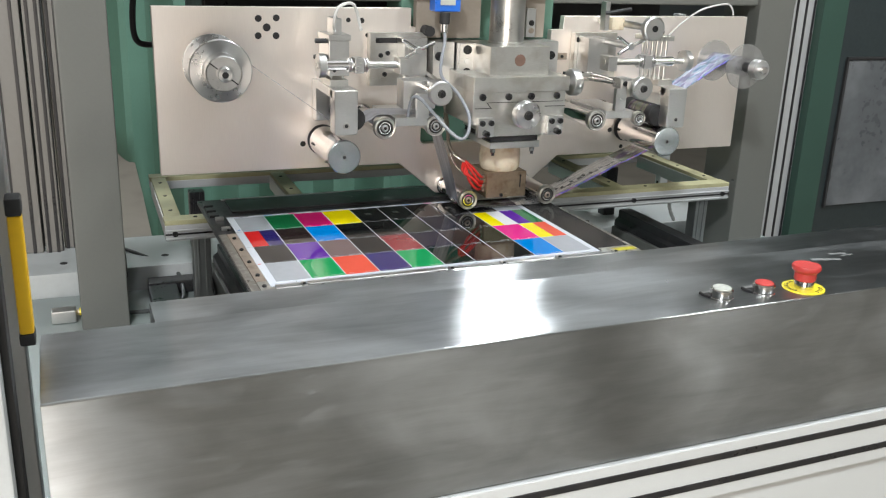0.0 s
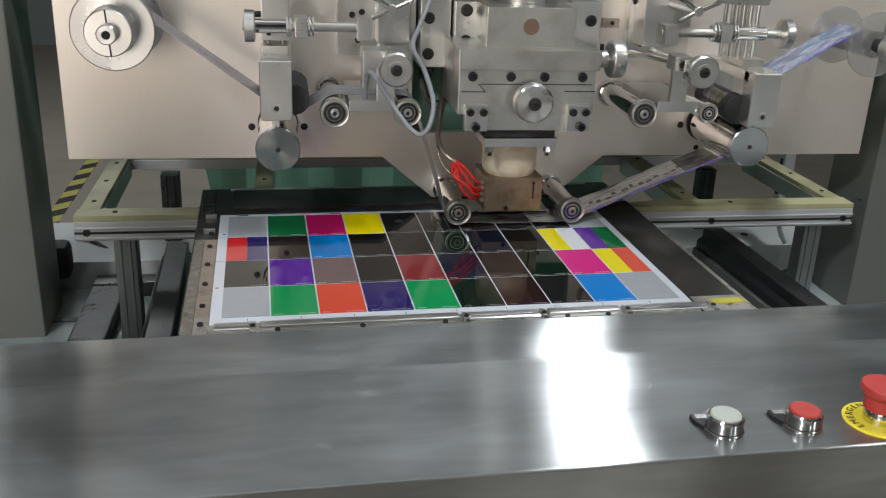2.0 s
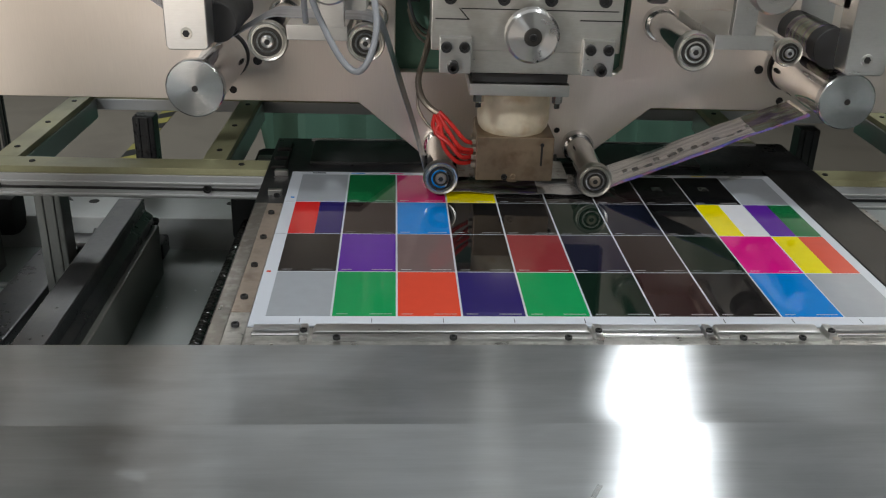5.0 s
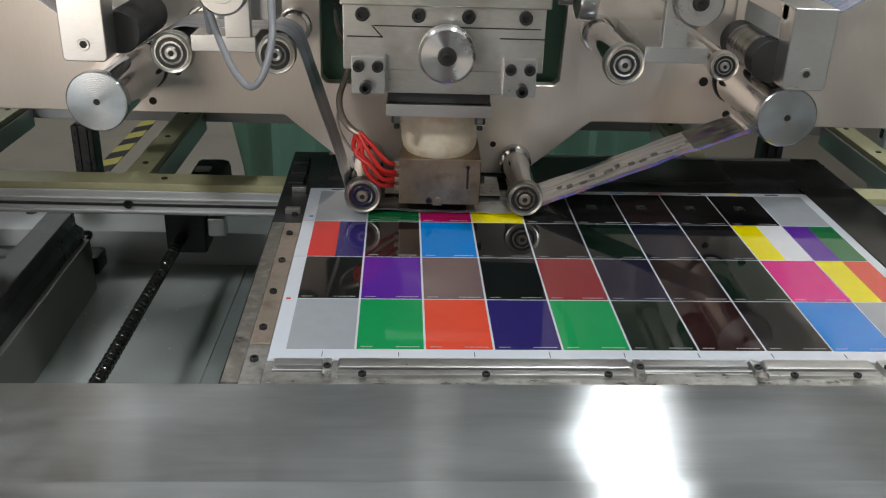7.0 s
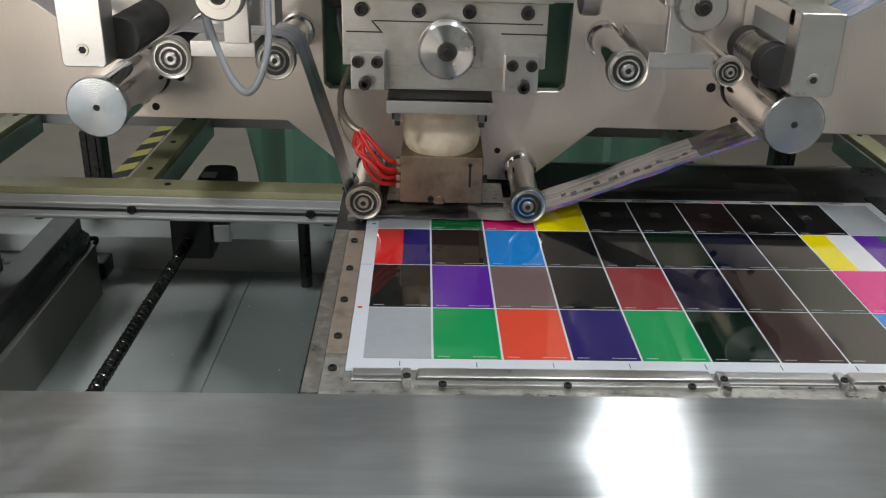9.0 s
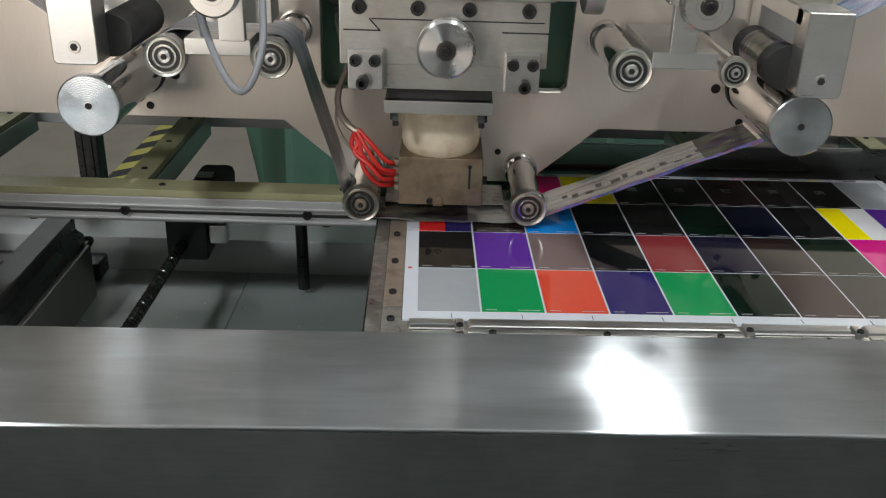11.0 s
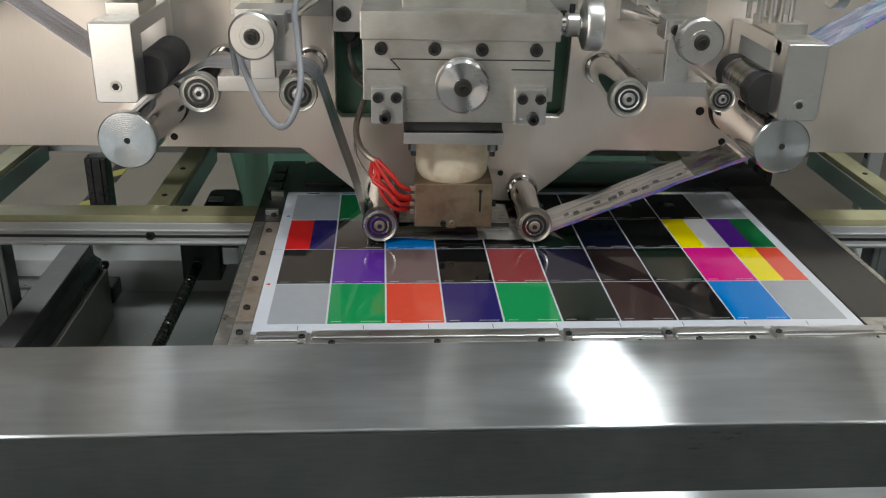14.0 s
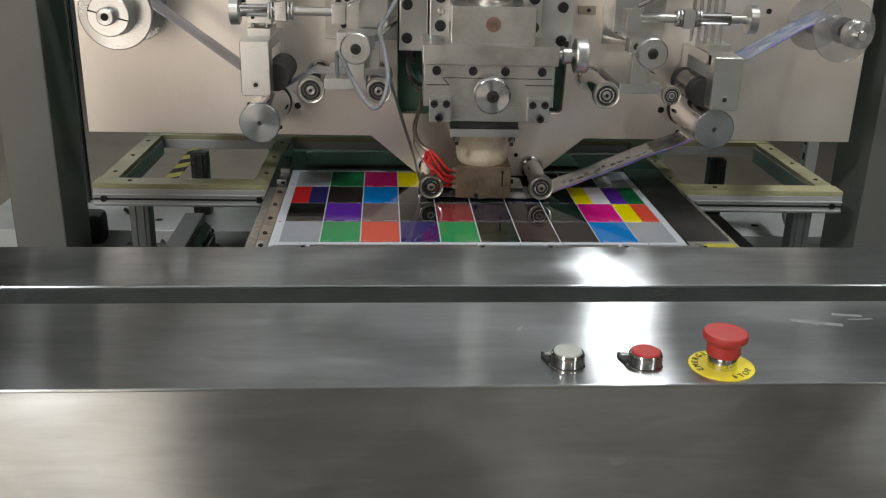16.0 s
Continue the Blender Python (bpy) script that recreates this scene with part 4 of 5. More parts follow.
# ---- the head plate and all that is bolted to it ----
def head_plate():
    p = thing("head_plate", (0, 0, 0), "large ground steel plate that carries the foil unit", "machine plate")
    outline = [(-0.64, 1.085), (-0.64, 1.390), (-0.157, 1.391), (-0.157, 1.356), (-0.131, 1.353), (-0.131, 1.13), (-0.125, 1.124), (0.137, 1.127),
               (0.143, 1.133), (0.15, 1.35), (0.176, 1.351), (0.178, 1.378), (0.64, 1.379), (0.64, 1.085), (0.184, 1.085), (0.105, 1.0185), (-0.095, 1.0185), (-0.175, 1.085)]
    part("plate", prism(B(), outline, 0.0, 0.018, 0.0008), PLATE, p)
    holes = [(-0.438, 1.354, 8), (-0.453, 1.370, 7), (-0.420, 1.371, 7), (-0.454, 1.339, 7), (-0.421, 1.339, 7), (-0.257, 1.367, 6), (-0.309, 1.373, 5), (-0.308, 1.339, 6), (-0.373, 1.134, 6),
             (-0.295, 1.134, 6), (-0.326, 1.098, 5), (0.07, 1.055, 4), (-0.283, 1.368, 5), (-0.245, 1.34, 5), (0.310, 1.136, 6), (0.392, 1.12, 6), (0.342, 1.098, 5),
             (0.40, 1.36, 5), (0.42, 1.345, 5), (0.47, 1.30, 5), (0.39, 1.37, 4)]
    for x, z, r in holes:
        ring = part("hole", lathe(B(), [(-0.0012, r * 0.00078), (-0.0006, r * 0.0009)], (x, 0, z), "y", 20), HOLE, p)


def plate_fittings():
    """A small stop block on the plate, and the black valve with brown leads in the window."""
    st = thing("stop_block", (0.172, 0, 1.297), "small worn stop block screwed to the plate", "block")
    part("block", box(B(), (0, -0.004, 0), (0.028, 0.008, 0.014), 0.001), TAN, st)
    part("screw", socket_bolt(B(), (0.002, -0.008, 0), 0.0032, 0.002), BLACK_BOLT, st)
    v = thing("window_valve", (-0.112, 0.0, 1.228), "black round valve with brown leads in the plate window", "valve")
    part("body", rod(B(), (0, -0.028, 0), (0, 0.04, 0), 0.009, 20, 0.002), RUBBER, v)
    part("cap", lathe(B(), [(-0.034, 0.004), (-0.034, 0.0062), (-0.028, 0.0068)], (0, 0, 0.0), "y", 20), BLACK_BOLT, v)
    part("bracket", box(B(), (0.004, 0.02, -0.014), (0.012, 0.04, 0.014), 0.001), BLACK_METAL, v)
    for k, dz in enumerate((0.0, -0.006, -0.013)):
        part("lead", tube(B(), [(-0.004, 0.02, -0.02 + dz), (0.004, 0.0, -0.042 + dz), (0.018, -0.012, -0.052 + dz), (0.034, -0.004, -0.050 + dz * 0.4)], 0.0019, 8, 6), TAN if k else DARK_CABLE, v)


def window_back():
    g = thing("green_gearbox", (0, 0, 0), "dark green painted housing seen through the plate window", "machine housing")
    part("body", box(B(), (0.005, 0.09, 1.28), (0.34, 0.10, 0.36), 0.01), GREEN_CLOTH, g)
    for sg, x0, x1, xa, xb in ((-1, -0.1285, -0.084, -0.082, -0.045), (1, 0.094, 0.142, 0.060, 0.092)):
        pl = thing("guide_pillar", (0, 0, 0), "ground steel guide block with large socket screws", "guide block", "guide blocks")
        part("block", box(B(), ((x0 + x1) / 2, -0.018, 1.283), (x1 - x0, 0.065, 0.098), 0.002), MACHINED, pl)
        part("gib", box(B(), ((xa + xb) / 2, -0.035, 1.283), (xb - xa, 0.07, 0.098), 0.002), MACHINED, pl)
        xo = -0.1165 if sg < 0 else 0.1255
        for z in (1.254, 1.305):
            part("bolt", socket_bolt(B(), (xo, -0.0502, z), 0.0085, 0.004), BLACK_BOLT, pl)
        for z in (1.276, 1.319):
            part("bolt", socket_bolt(B(), (-0.0655 if sg < 0 else 0.078, -0.0698, z), 0.0088, 0.003), BLACK_BOLT, pl)
        part("pin", lathe(B(), [(-0.0015, 0.005), (0, 0.006)], (-0.0655 if sg < 0 else 0.078, -0.0698, 1.2975), "y", 18), TURNED, pl)
    sl = thing("guide_backing", (0, 0, 0), "warm grey slide plates above the guide blocks", "slide plate")
    part("plate", box(B(), (-0.054, -0.005, 1.375), (0.074, 0.02, 0.080), 0.0015), BACKING, sl)
    part("plate", box(B(), (-0.122, 0.006, 1.375), (0.052, 0.02, 0.080), 0.0015), BACKING, sl)
    part("plate", box(B(), (0.100, 0.006, 1.375), (0.060, 0.02, 0.080), 0.0015), BACKING, sl)
    part("sensor_plate", box(B(), (0.090, -0.020, 1.366), (0.020, 0.008, 0.056), 0.001), MACHINED, sl)
    for z in (1.366, 1.351):
        part("bolt", socket_bolt(B(), (0.0905, -0.024, z), 0.0056, 0.003), BLACK_BOLT if z > 1.36 else TAN, sl)
    part("rubber_stop", rod(B(), (-0.13, -0.035, 1.350), (-0.13, -0.005, 1.350), 0.010, 20), RUBBER, sl)
    part("cap_rail", box(B(), (-0.01, 0.004, 1.427), (0.30, 0.05, 0.024), 0.001), BACKING, sl)


def press_head():
    h = thing("press_head", (0, 0, 0), "stamping head with cylinder, slide, insulator and heated block", "press head")
    cx = 0.007
    part("cylinder", lathe(B(), [(1.312, 0.036), (1.318, 0.036), (1.319, 0.0335), (1.62, 0.0335)], (0.007, -0.088, 0), "z", 40), GROUND, h, "satin steel ram")
    blk = part("ram_block", box(B(), (0.0095, -0.09, 1.2835), (0.124, 0.12, 0.062), 0.0015), GROUND, h)
    part("plug", lathe(B(), [(-0.0015, 0.0105), (0.0, 0.0112)], (0.009, -0.1505, 1.289), "y", 28), material("copper_plug", (0.42, 0.27, 0.22), 0.35, 1, 0.1, 60), blk, "round copper-toned plug")
    part("top_bar", box(B(), (0.0055, -0.105, 1.2475), (0.198, 0.14, 0.028), 0.0015), GROUND, h)
    sl = part("slide", box(B(), (0.0045, -0.10, 1.2025), (0.192, 0.138, 0.061), 0.0012), GROUND, h)
    for x in (-0.073, -0.020, 0.027, 0.081):
        part("bolt", socket_bolt(B(), (x, -0.169, 1.2245), 0.0065, 0.005), BLACK_BOLT, sl)
    # dovetail joint lines across the slide
    part("joint", box(B(), (-0.0705, -0.1693, 1.2035), (0.034, 0.0012, 0.0011)), HOLE, sl)
    part("joint", box(B(), (0.0790, -0.1693, 1.2046), (0.043, 0.0012, 0.0011)), HOLE, sl)
    part("joint", box(B(), (-0.0590, -0.1693, 1.2088), (0.0145, 0.0012, 0.0011), 0, pose(0, 0, 0, 0, 48)), HOLE, sl)
    part("joint", box(B(), (0.0170, -0.1693, 1.2140), (0.158, 0.0012, 0.0010)), HOLE, sl)
    part("foot_plate", box(B(), (0.008, -0.10, 1.1605), (0.122, 0.134, 0.023), 0.0012), GROUND, h)
    for s, x in ((-1, -0.067), (1, 0.0775)):
        lug = part("lug", box(B(), (x, -0.173, 1.169), (0.032, 0.014, 0.036), 0.001), MACHINED, h)
        for dx, dz in ((-0.009, 0.009), (0.009, 0.009)):
            part("bolt", socket_bolt(B(), (x + dx, -0.180, 1.169 + dz), 0.0055, 0.005), BLACK_BOLT, lug)
        part("set_screw", socket_bolt(B(), (x + 0.0 + 0.002 * s, -0.180, 1.159), 0.006, 0.013), BLACK_BOLT, lug)
    k = part("feed_knob", lathe(B(), [(-0.036, 0.0), (-0.036, 0.0065), (-0.0345, 0.0085), (-0.0345, 0.024), (-0.032, 0.0265), (-0.018, 0.0265), (-0.015, 0.024), (-0.013, 0.012), (0, 0.011)], (cx, -0.169, 1.194), "y", 48), TURNED, h, "turned aluminium knob")
    part("knob_boss", lathe(B(), [(-0.0025, 0.0055), (-0.0020, 0.0085), (0, 0.009)], (cx, -0.2045, 1.194), "y", 28), BEARING, k, "dark centre bush")
    part("knob_screw", socket_bolt(B(), (cx, -0.2068, 1.194), 0.004, 0.003), BLACK_BOLT, k)
    ks = part("side_shaft", rod(B(), (0.10, -0.115, 1.241), (0.135, -0.115, 1.241), 0.0085, 20, 0.001), CHROME, h)
    part("collar", rod(B(), (0.118, -0.115, 1.241), (0.132, -0.115, 1.241), 0.0125, 24, 0.001), MACHINED, ks)
    part("side_knob", lathe(B(), [(0.135, 0.020), (0.137, 0.0255), (0.140, 0.0268), (0.152, 0.0268), (0.155, 0.0255), (0.156, 0.022)], (0, -0.115, 1.241), "x", 40), MACHINED, ks, "knurled adjusting knob")
    part("stop_screw", rod(B(), (0.124, -0.115, 1.252), (0.124, -0.115, 1.262), 0.003, 10), BLACK_BOLT, ks)
    part("gasket", box(B(), (0.0015, -0.096, 1.1425), (0.100, 0.128, 0.0095), 0.001), RUBBER, h, "black insulating sheet")
    pl = part("mount_plate", box(B(), (0.0015, -0.098, 1.131), (0.104, 0.134, 0.0125), 0.001), MACHINED, h)
    for x in (-0.040, 0.043):
        part("hanger_bolt", rod(B(), (x, -0.155, 1.1155), (x, -0.155, 1.1248), 0.0055, 6, 0.0006), CHROME, pl)
        part("hanger_tip", rod(B(), (x, -0.155, 1.110), (x, -0.155, 1.1155), 0.003, 8), BLACK_BOLT, pl)
    part("insulator", lathe(B(), [(1.0685, 0.035), (1.074, 0.039), (1.082, 0.0405), (1.104, 0.0405), (1.112, 0.0395), (1.118, 0.037), (1.1245, 0.037)], (cx - 0.003, -0.093, 0), "z", 44), INSULATOR, h, "heat-stained cream insulator")
    blk = part("heater_block", box(B(), (0.005, -0.09, 1.044), (0.086, 0.08, 0.051), 0.0015), BRASS, h, "heat-stained brass heater block")
    part("key_slot", box(B(), (0.0345, -0.1303, 1.049), (0.0022, 0.0012, 0.024), 0.0004), HOLE, blk)
    part("key_slot", lathe(B(), [(-0.0007, 0.0022), (0, 0.0022)], (0.0345, -0.1302, 1.061), "y", 12), HOLE, blk)
    for x in (-0.006, 0.004):
        part("screw", socket_bolt(B(), (x, -0.130, 1.0235), 0.0034, 0.003), BLACK_BOLT if x < 0 else BRASS, blk)
    part("die_tip", box(B(), (0.003, -0.128, 1.0195), (0.01, 0.006, 0.004), 0.0006), BRASS, blk)
    for z in (1.060, 1.051, 1.042, 1.033):
        part("terminal", box(B(), (-0.040, -0.115, z), (0.006, 0.010, 0.006), 0.0008), TAN, blk, "small terminal")
    part("side_screw", rod(B(), (0.048, -0.118, 1.043), (0.053, -0.118, 1.043), 0.004, 12), BLACK_BOLT, blk)
    # heater leads
    w = (((-0.042, -0.117, 1.058), (-0.052, -0.124, 1.064), (-0.066, -0.122, 1.080), (-0.080, -0.116, 1.093)),
         ((-0.042, -0.119, 1.050), (-0.056, -0.128, 1.056), (-0.069, -0.126, 1.073), (-0.081, -0.117, 1.091)),
         ((-0.042, -0.115, 1.041), (-0.055, -0.130, 1.046), (-0.068, -0.129, 1.060), (-0.083, -0.122, 1.070), (-0.080, -0.119, 1.079), (-0.084, -0.117, 1.088)),
         ((-0.042, -0.112, 1.034), (-0.058, -0.125, 1.038), (-0.073, -0.126, 1.054), (-0.077, -0.121, 1.072), (-0.079, -0.117, 1.090)),
         ((-0.042, -0.116, 1.046), (-0.060, -0.124, 1.052), (-0.074, -0.123, 1.066), (-0.086, -0.119, 1.076), (-0.084, -0.117, 1.090)))
    for p in w:
        part("heater_lead", tube(B(), p, 0.0025, 8, 8), RED_WIRE, h, "red silicone lead")
    for p, r in ((((-0.079, -0.116, 1.090), (-0.090, -0.112, 1.096), (-0.100, -0.10, 1.106), (-0.103, -0.085, 1.122), (-0.096, -0.06, 1.142), (-0.088, -0.03, 1.165), (-0.086, 0.0, 1.20)), 0.0036),
                 (((-0.082, -0.119, 1.070), (-0.095, -0.11, 1.08), (-0.104, -0.10, 1.10), (-0.100, -0.07, 1.13), (-0.09, -0.02, 1.17)), 0.0016)):
        part("sheath", tube(B(), p, r, 8, 8), TAN, h, "brownish wire sheath")
    return h


def guide_roller(name, x, z, r, y_front, y_back, label, group):
    """Chrome roller with a flanged bearing end: turned rim, bearing ring, dark groove and centre screw."""
    t = thing(name, (x, 0, z), label, "roller", group)
    part("shaft", rod(B(), (0, y_front + 0.012, 0), (0, y_back, 0), r * 0.80, 36, 0.001), CHROME, t)
    part("flange", lathe(B(), [(y_front + 0.002, r * 0.70), (y_front - 0.0004, r * 0.74), (y_front - 0.0004, r * 0.80), (y_front + 0.0010, r * 0.83), (y_front + 0.0006, r * 0.86), (y_front, r * 0.95), (y_front + 0.0015, r), (y_front + 0.010, r), (y_front + 0.013, r * 0.86)], (0, 0, 0), "y", 44), GROUND, t)
    part("rear_flange", lathe(B(), [(y_back - 0.012, r * 0.9), (y_back - 0.009, r), (y_back, r)], (0, 0, 0), "y", 40), CHROME, t)
    part("groove", lathe(B(), [(y_front + 0.0012, r * 0.56), (y_front + 0.0012, r * 0.70), (y_front + 0.002, r * 0.71)], (0, 0, 0), "y", 40), BEARING, t, "dark groove")
    part("bearing_ring", lathe(B(), [(y_front + 0.0018, r * 0.44), (y_front - 0.0006, r * 0.46), (y_front - 0.0006, r * 0.55), (y_front + 0.0018, r * 0.57)], (0, 0, 0), "y", 36), CHROME, t)
    part("seal", lathe(B(), [(y_front + 0.0006, r * 0.28), (y_front + 0.0006, r * 0.45), (y_front + 0.0016, r * 0.455)], (0, 0, 0), "y", 30), BEARING, t, "dark bearing seal")
    part("centre_nut", lathe(B(), [(y_front - 0.0022, r * 0.16), (y_front - 0.0022, r * 0.27), (y_front - 0.0014, r * 0.31), (y_front, r * 0.33)], (0, 0, 0), "y", 20), TAN if "foil guide" in label else TURNED, t)
    part("socket", lathe(B(), [(y_front - 0.0024, r * 0.14), (y_front - 0.0020, r * 0.17)], (0, 0, 0), "y", 6), HOLE, t)
    return t


def drive_roller(x, z, label):
    t = thing("drive_roller", (x, 0, z), label, "roller", "drive rollers")
    part("drum", rod(B(), (0, -0.148, 0), (0, -0.012, 0), 0.0285, 48, 0.0008), CHROME, t)
    part("end_disc", lathe(B(), [(-0.1605, 0.0028), (-0.1600, 0.0045), (-0.1600, 0.029), (-0.1590, 0.0302), (-0.150, 0.0302), (-0.148, 0.029)], (0, 0, 0), "y", 56), DISC, t, "turned steel end disc")
    part("centre_hole", lathe(B(), [(-0.1608, 0.0030), (-0.1603, 0.0034)], (0, 0, 0), "y", 16), HOLE, t)
    part("bearing_seat", lathe(B(), [(-0.005, 0.0288), (-0.003, 0.0298), (0, 0.0302)], (0, 0, 0), "y", 48), BLACK_METAL, t)
    return t


LEVER_AT = (0.244, 1.333)


def adjuster(side):
    """Nip roller block on a screw slide, with its spindle, handwheel and tensioner."""
    s = side
    t = thing("nip_clamp", (0, 0, 0), "machined clamp block with a rubber nip roller and slide", "clamp", "nip clamps")
    x = s * 0.3345 + (0.0 if s < 0 else 0.02)
    d = 0.0 if s < 0 else -0.0115  # the take-up side clamp is set lower
    b = B()
    prism(b, [(x - 0.021, 1.187 + d), (x - 0.018, 1.1835 + d), (x + 0.018, 1.1835 + d), (x + 0.021, 1.187 + d), (x + 0.021, 1.262 + d), (x - 0.021, 1.262 + d)], -0.174, -0.142, 0.001)
    jaw = part("jaw", b, MACHINED, t)
    part("jaw_screw", lathe(B(), [(-0.001, 0.003), (-0.0012, 0.0055), (0.0, 0.006)], (x, -0.174, 1.200 + d), "y", 20), GROUND, jaw)
    part("screw_socket", lathe(B(), [(-0.0018, 0.0034), (-0.001, 0.0038)], (x, -0.174, 1.200 + d), "y", 6), HOLE, jaw)
    part("top_arm", box(B(), (x, -0.09, 1.2545 + d), (0.042, 0.135, 0.016), 0.001), MACHINED, t)
    part("rear_jaw", box(B(), (x, -0.018, 1.222 + d), (0.040, 0.03, 0.075), 0.001), MACHINED, t)
    part("nip_roller", rod(B(), (x + (0.024 if s < 0 else -0.024), -0.142, 1.205 + d), (x + (0.024 if s < 0 else -0.024), -0.036, 1.205 + d), 0.0205, 36, 0.0008), RUBBER, t, "black rubber nip roller")
    if s > 0:
        part("film_wrap", rod(B(), (x - 0.024, -0.124, 1.205 + d), (x - 0.024, -0.062, 1.205 + d), 0.0209, 40, 0.0003), FOIL_PRINT, t, "dark iridescent film round the roller")
        part("nip_end", rod(B(), (x - 0.024, -0.146, 1.205 + d), (x - 0.024, -0.142, 1.205 + d), 0.0215, 36, 0.0008), RUBBER, t, "black roller end")
    part("seat", box(B(), (x, -0.09, 1.268 + d), (0.034, 0.07, 0.012), 0.001), GROUND, t)
    tall = 1.295 if s < 0 else 1.340
    for dx in ((-0.010, 0.010) if s < 0 else (-0.030, -0.019, -0.008, 0.003)):
        for y in (-0.11, -0.075):
            part("spring_pin", rod(B(), (x + dx, y, 1.272 + d), (x + dx, y, tall), 0.0028, 10), GROUND, t)
    if s < 0:
        sl = part("slide_block", box(B(), (x + 0.001, -0.085, 1.3155), (0.037, 0.075, 0.070), 0.0015), MACHINED, t)
        part("slide_step", box(B(), (x + 0.001, -0.087, 1.3475), (0.041, 0.079, 0.010), 0.001), MACHINED, sl)
        part("slide_cap", box(B(), (x + 0.002, -0.085, 1.3645), (0.015, 0.045, 0.030), 0.0015), MACHINED, sl)
        part("slide_screw", socket_bolt(B(), (x - 0.008, -0.1225, 1.290), 0.003, 0.002), BLACK_BOLT, sl)
        part("air_fitting", rod(B(), (-0.374, -0.11, 1.341), (-0.352, -0.11, 1.341), 0.0042, 12), BLACK_CABLE, sl, "small dark air fitting")
        part("air_fitting", rod(B(), (-0.374, -0.10, 1.312), (-0.352, -0.10, 1.312), 0.0042, 12), BLACK_CABLE, sl, "small dark air fitting")
    else:
        part("pin_plate", box(B(), (x - 0.014, -0.09, 1.344), (0.056, 0.06, 0.010), 0.001), GROUND, t)
    # spindle
    sp = thing("spindle_screw", (0, 0, 0), "horizontal adjusting spindle with knurled wheel and collars", "adjusting screw", "spindle screws")
    z, y = 1.300, -0.125
    part("rod", rod(B(), (-0.376 if s < 0 else 0.400, y, z), (s * 0.205, y, z), 0.0065, 18), GROUND, sp)
    part("handwheel", lathe(B(), [(-0.007, 0.0185), (-0.006, 0.0212), (0.006, 0.0212), (0.007, 0.0185)], (-0.367 if s < 0 else 0.396, y, z), "x", 36), MACHINED, sp, "knurled handwheel")
    part("sleeve", rod(B(), (s * 0.365, y, z), (s * 0.318, y, z), 0.0095, 24, 0.001), CHROME, sp)
    part("nut_block", box(B(), (s * 0.300, y, z), (0.017, 0.028, 0.027), 0.0012), MACHINED, sp)
    for o in (0.283, 0.288, 0.3125, 0.3165):
        part("washer", rod(B(), (s * o, y, z), (s * (o + 0.0025), y, z), 0.0125, 24), TURNED, sp)
    part("end_block", box(B(), (s * 0.216, y, z - 0.002), (0.020, 0.034, 0.028), 0.001), MACHINED, sp)
    # slotted slide plate with lever
    sp2 = thing("slide_plate", (0, 0, 0), "slotted slide plate with a three-arm locking lever", "slide plate", "slide plates")
    x0, x1 = (-0.246, -0.131) if s < 0 else (0.196, 0.296)
    part("plate", box(B(), ((x0 + x1) / 2, -0.010, 1.296), (x1 - x0, 0.019, 0.100), 0.001), GROUND, sp2)
    part("carrier", box(B(), ((x0 + x1) / 2 + s * -0.02, -0.042, 1.305), (0.045, 0.045, 0.070), 0.0012), MACHINED, sp2)
    part("slot", box(B(), ((x0 + x1) / 2 - 0.015, -0.0196, 1.332), (0.062, 0.0015, 0.010), 0.0006), HOLE, sp2)
    for dx, dz in ((-0.042, 0.036), (-0.036, 0.008), (-0.022, 0.012), (-0.028, -0.028)):
        part("bolt", socket_bolt(B(), ((x0 + x1) / 2 + dx, -0.0195, 1.296 + dz), 0.0045, 0.004), BLACK_BOLT, sp2)
    hx, hz = (-0.176, 1.322) if s < 0 else LEVER_AT
    hy = -0.103 if s < 0 else -0.160
    lv = part("lever_hub", rod(B(), (hx, hy, hz), (hx, -0.02, hz), 0.0065, 20, 0.001), MACHINED, sp2)
    for a, n in ((150, 0.038), (25, 0.034), (205, 0.032)):
        d = Vector((math.cos(radians(a)), 0, math.sin(radians(a))))
        part("arm", rod(B(), Vector((hx, hy + 0.006, hz)), Vector((hx, hy, hz)) + d * n, 0.0035, 12, 0.001), CHROME, lv)
    # small pressure wheel on its bracket
    wx, wz = (-0.186, 1.265) if s < 0 else (0.2205, 1.2655)
    w = thing("pressure_wheel", (0, 0, 0), "turned pressure wheel on a bracket arm", "wheel", "pressure wheels")
    part("wheel", lathe(B(), [(-0.0085, 0.0075), (-0.0085, 0.0105), (-0.0075, 0.0110), (-0.0075, 0.0195), (-0.0055, 0.0215), (0.0055, 0.0215), (0.0075, 0.0195)], (wx, -0.243, wz), "y", 44), MACHINED, w)
    part("hub", lathe(B(), [(-0.003, 0.0035), (-0.003, 0.0062), (0, 0.0075)], (wx, -0.2515, wz), "y", 24), BEARING, w, "dark hub")
    part("axle_screw", socket_bolt(B(), (wx, -0.2535, wz), 0.0042, 0.003), BLACK_BOLT, w)
    part("axle", rod(B(), (wx, -0.236, wz), (wx, -0.06, wz), 0.0065, 18), CHROME, w)
    part("arm", box(B(), (wx - s * 0.002, -0.222, wz - 0.002), (0.022, 0.018, 0.024), 0.0012), MACHINED, w)
    part("clamp_block", box(B(), (wx - 0.010 if s > 0 else wx + 0.012, -0.19, wz + 0.003), (0.024, 0.030, 0.020), 0.0012), MACHINED, w)
    part("clamp_bolt", socket_bolt(B(), (wx - 0.012 if s > 0 else wx + 0.012, -0.205, wz + 0.003), 0.005, 0.003), BLACK_BOLT, w)
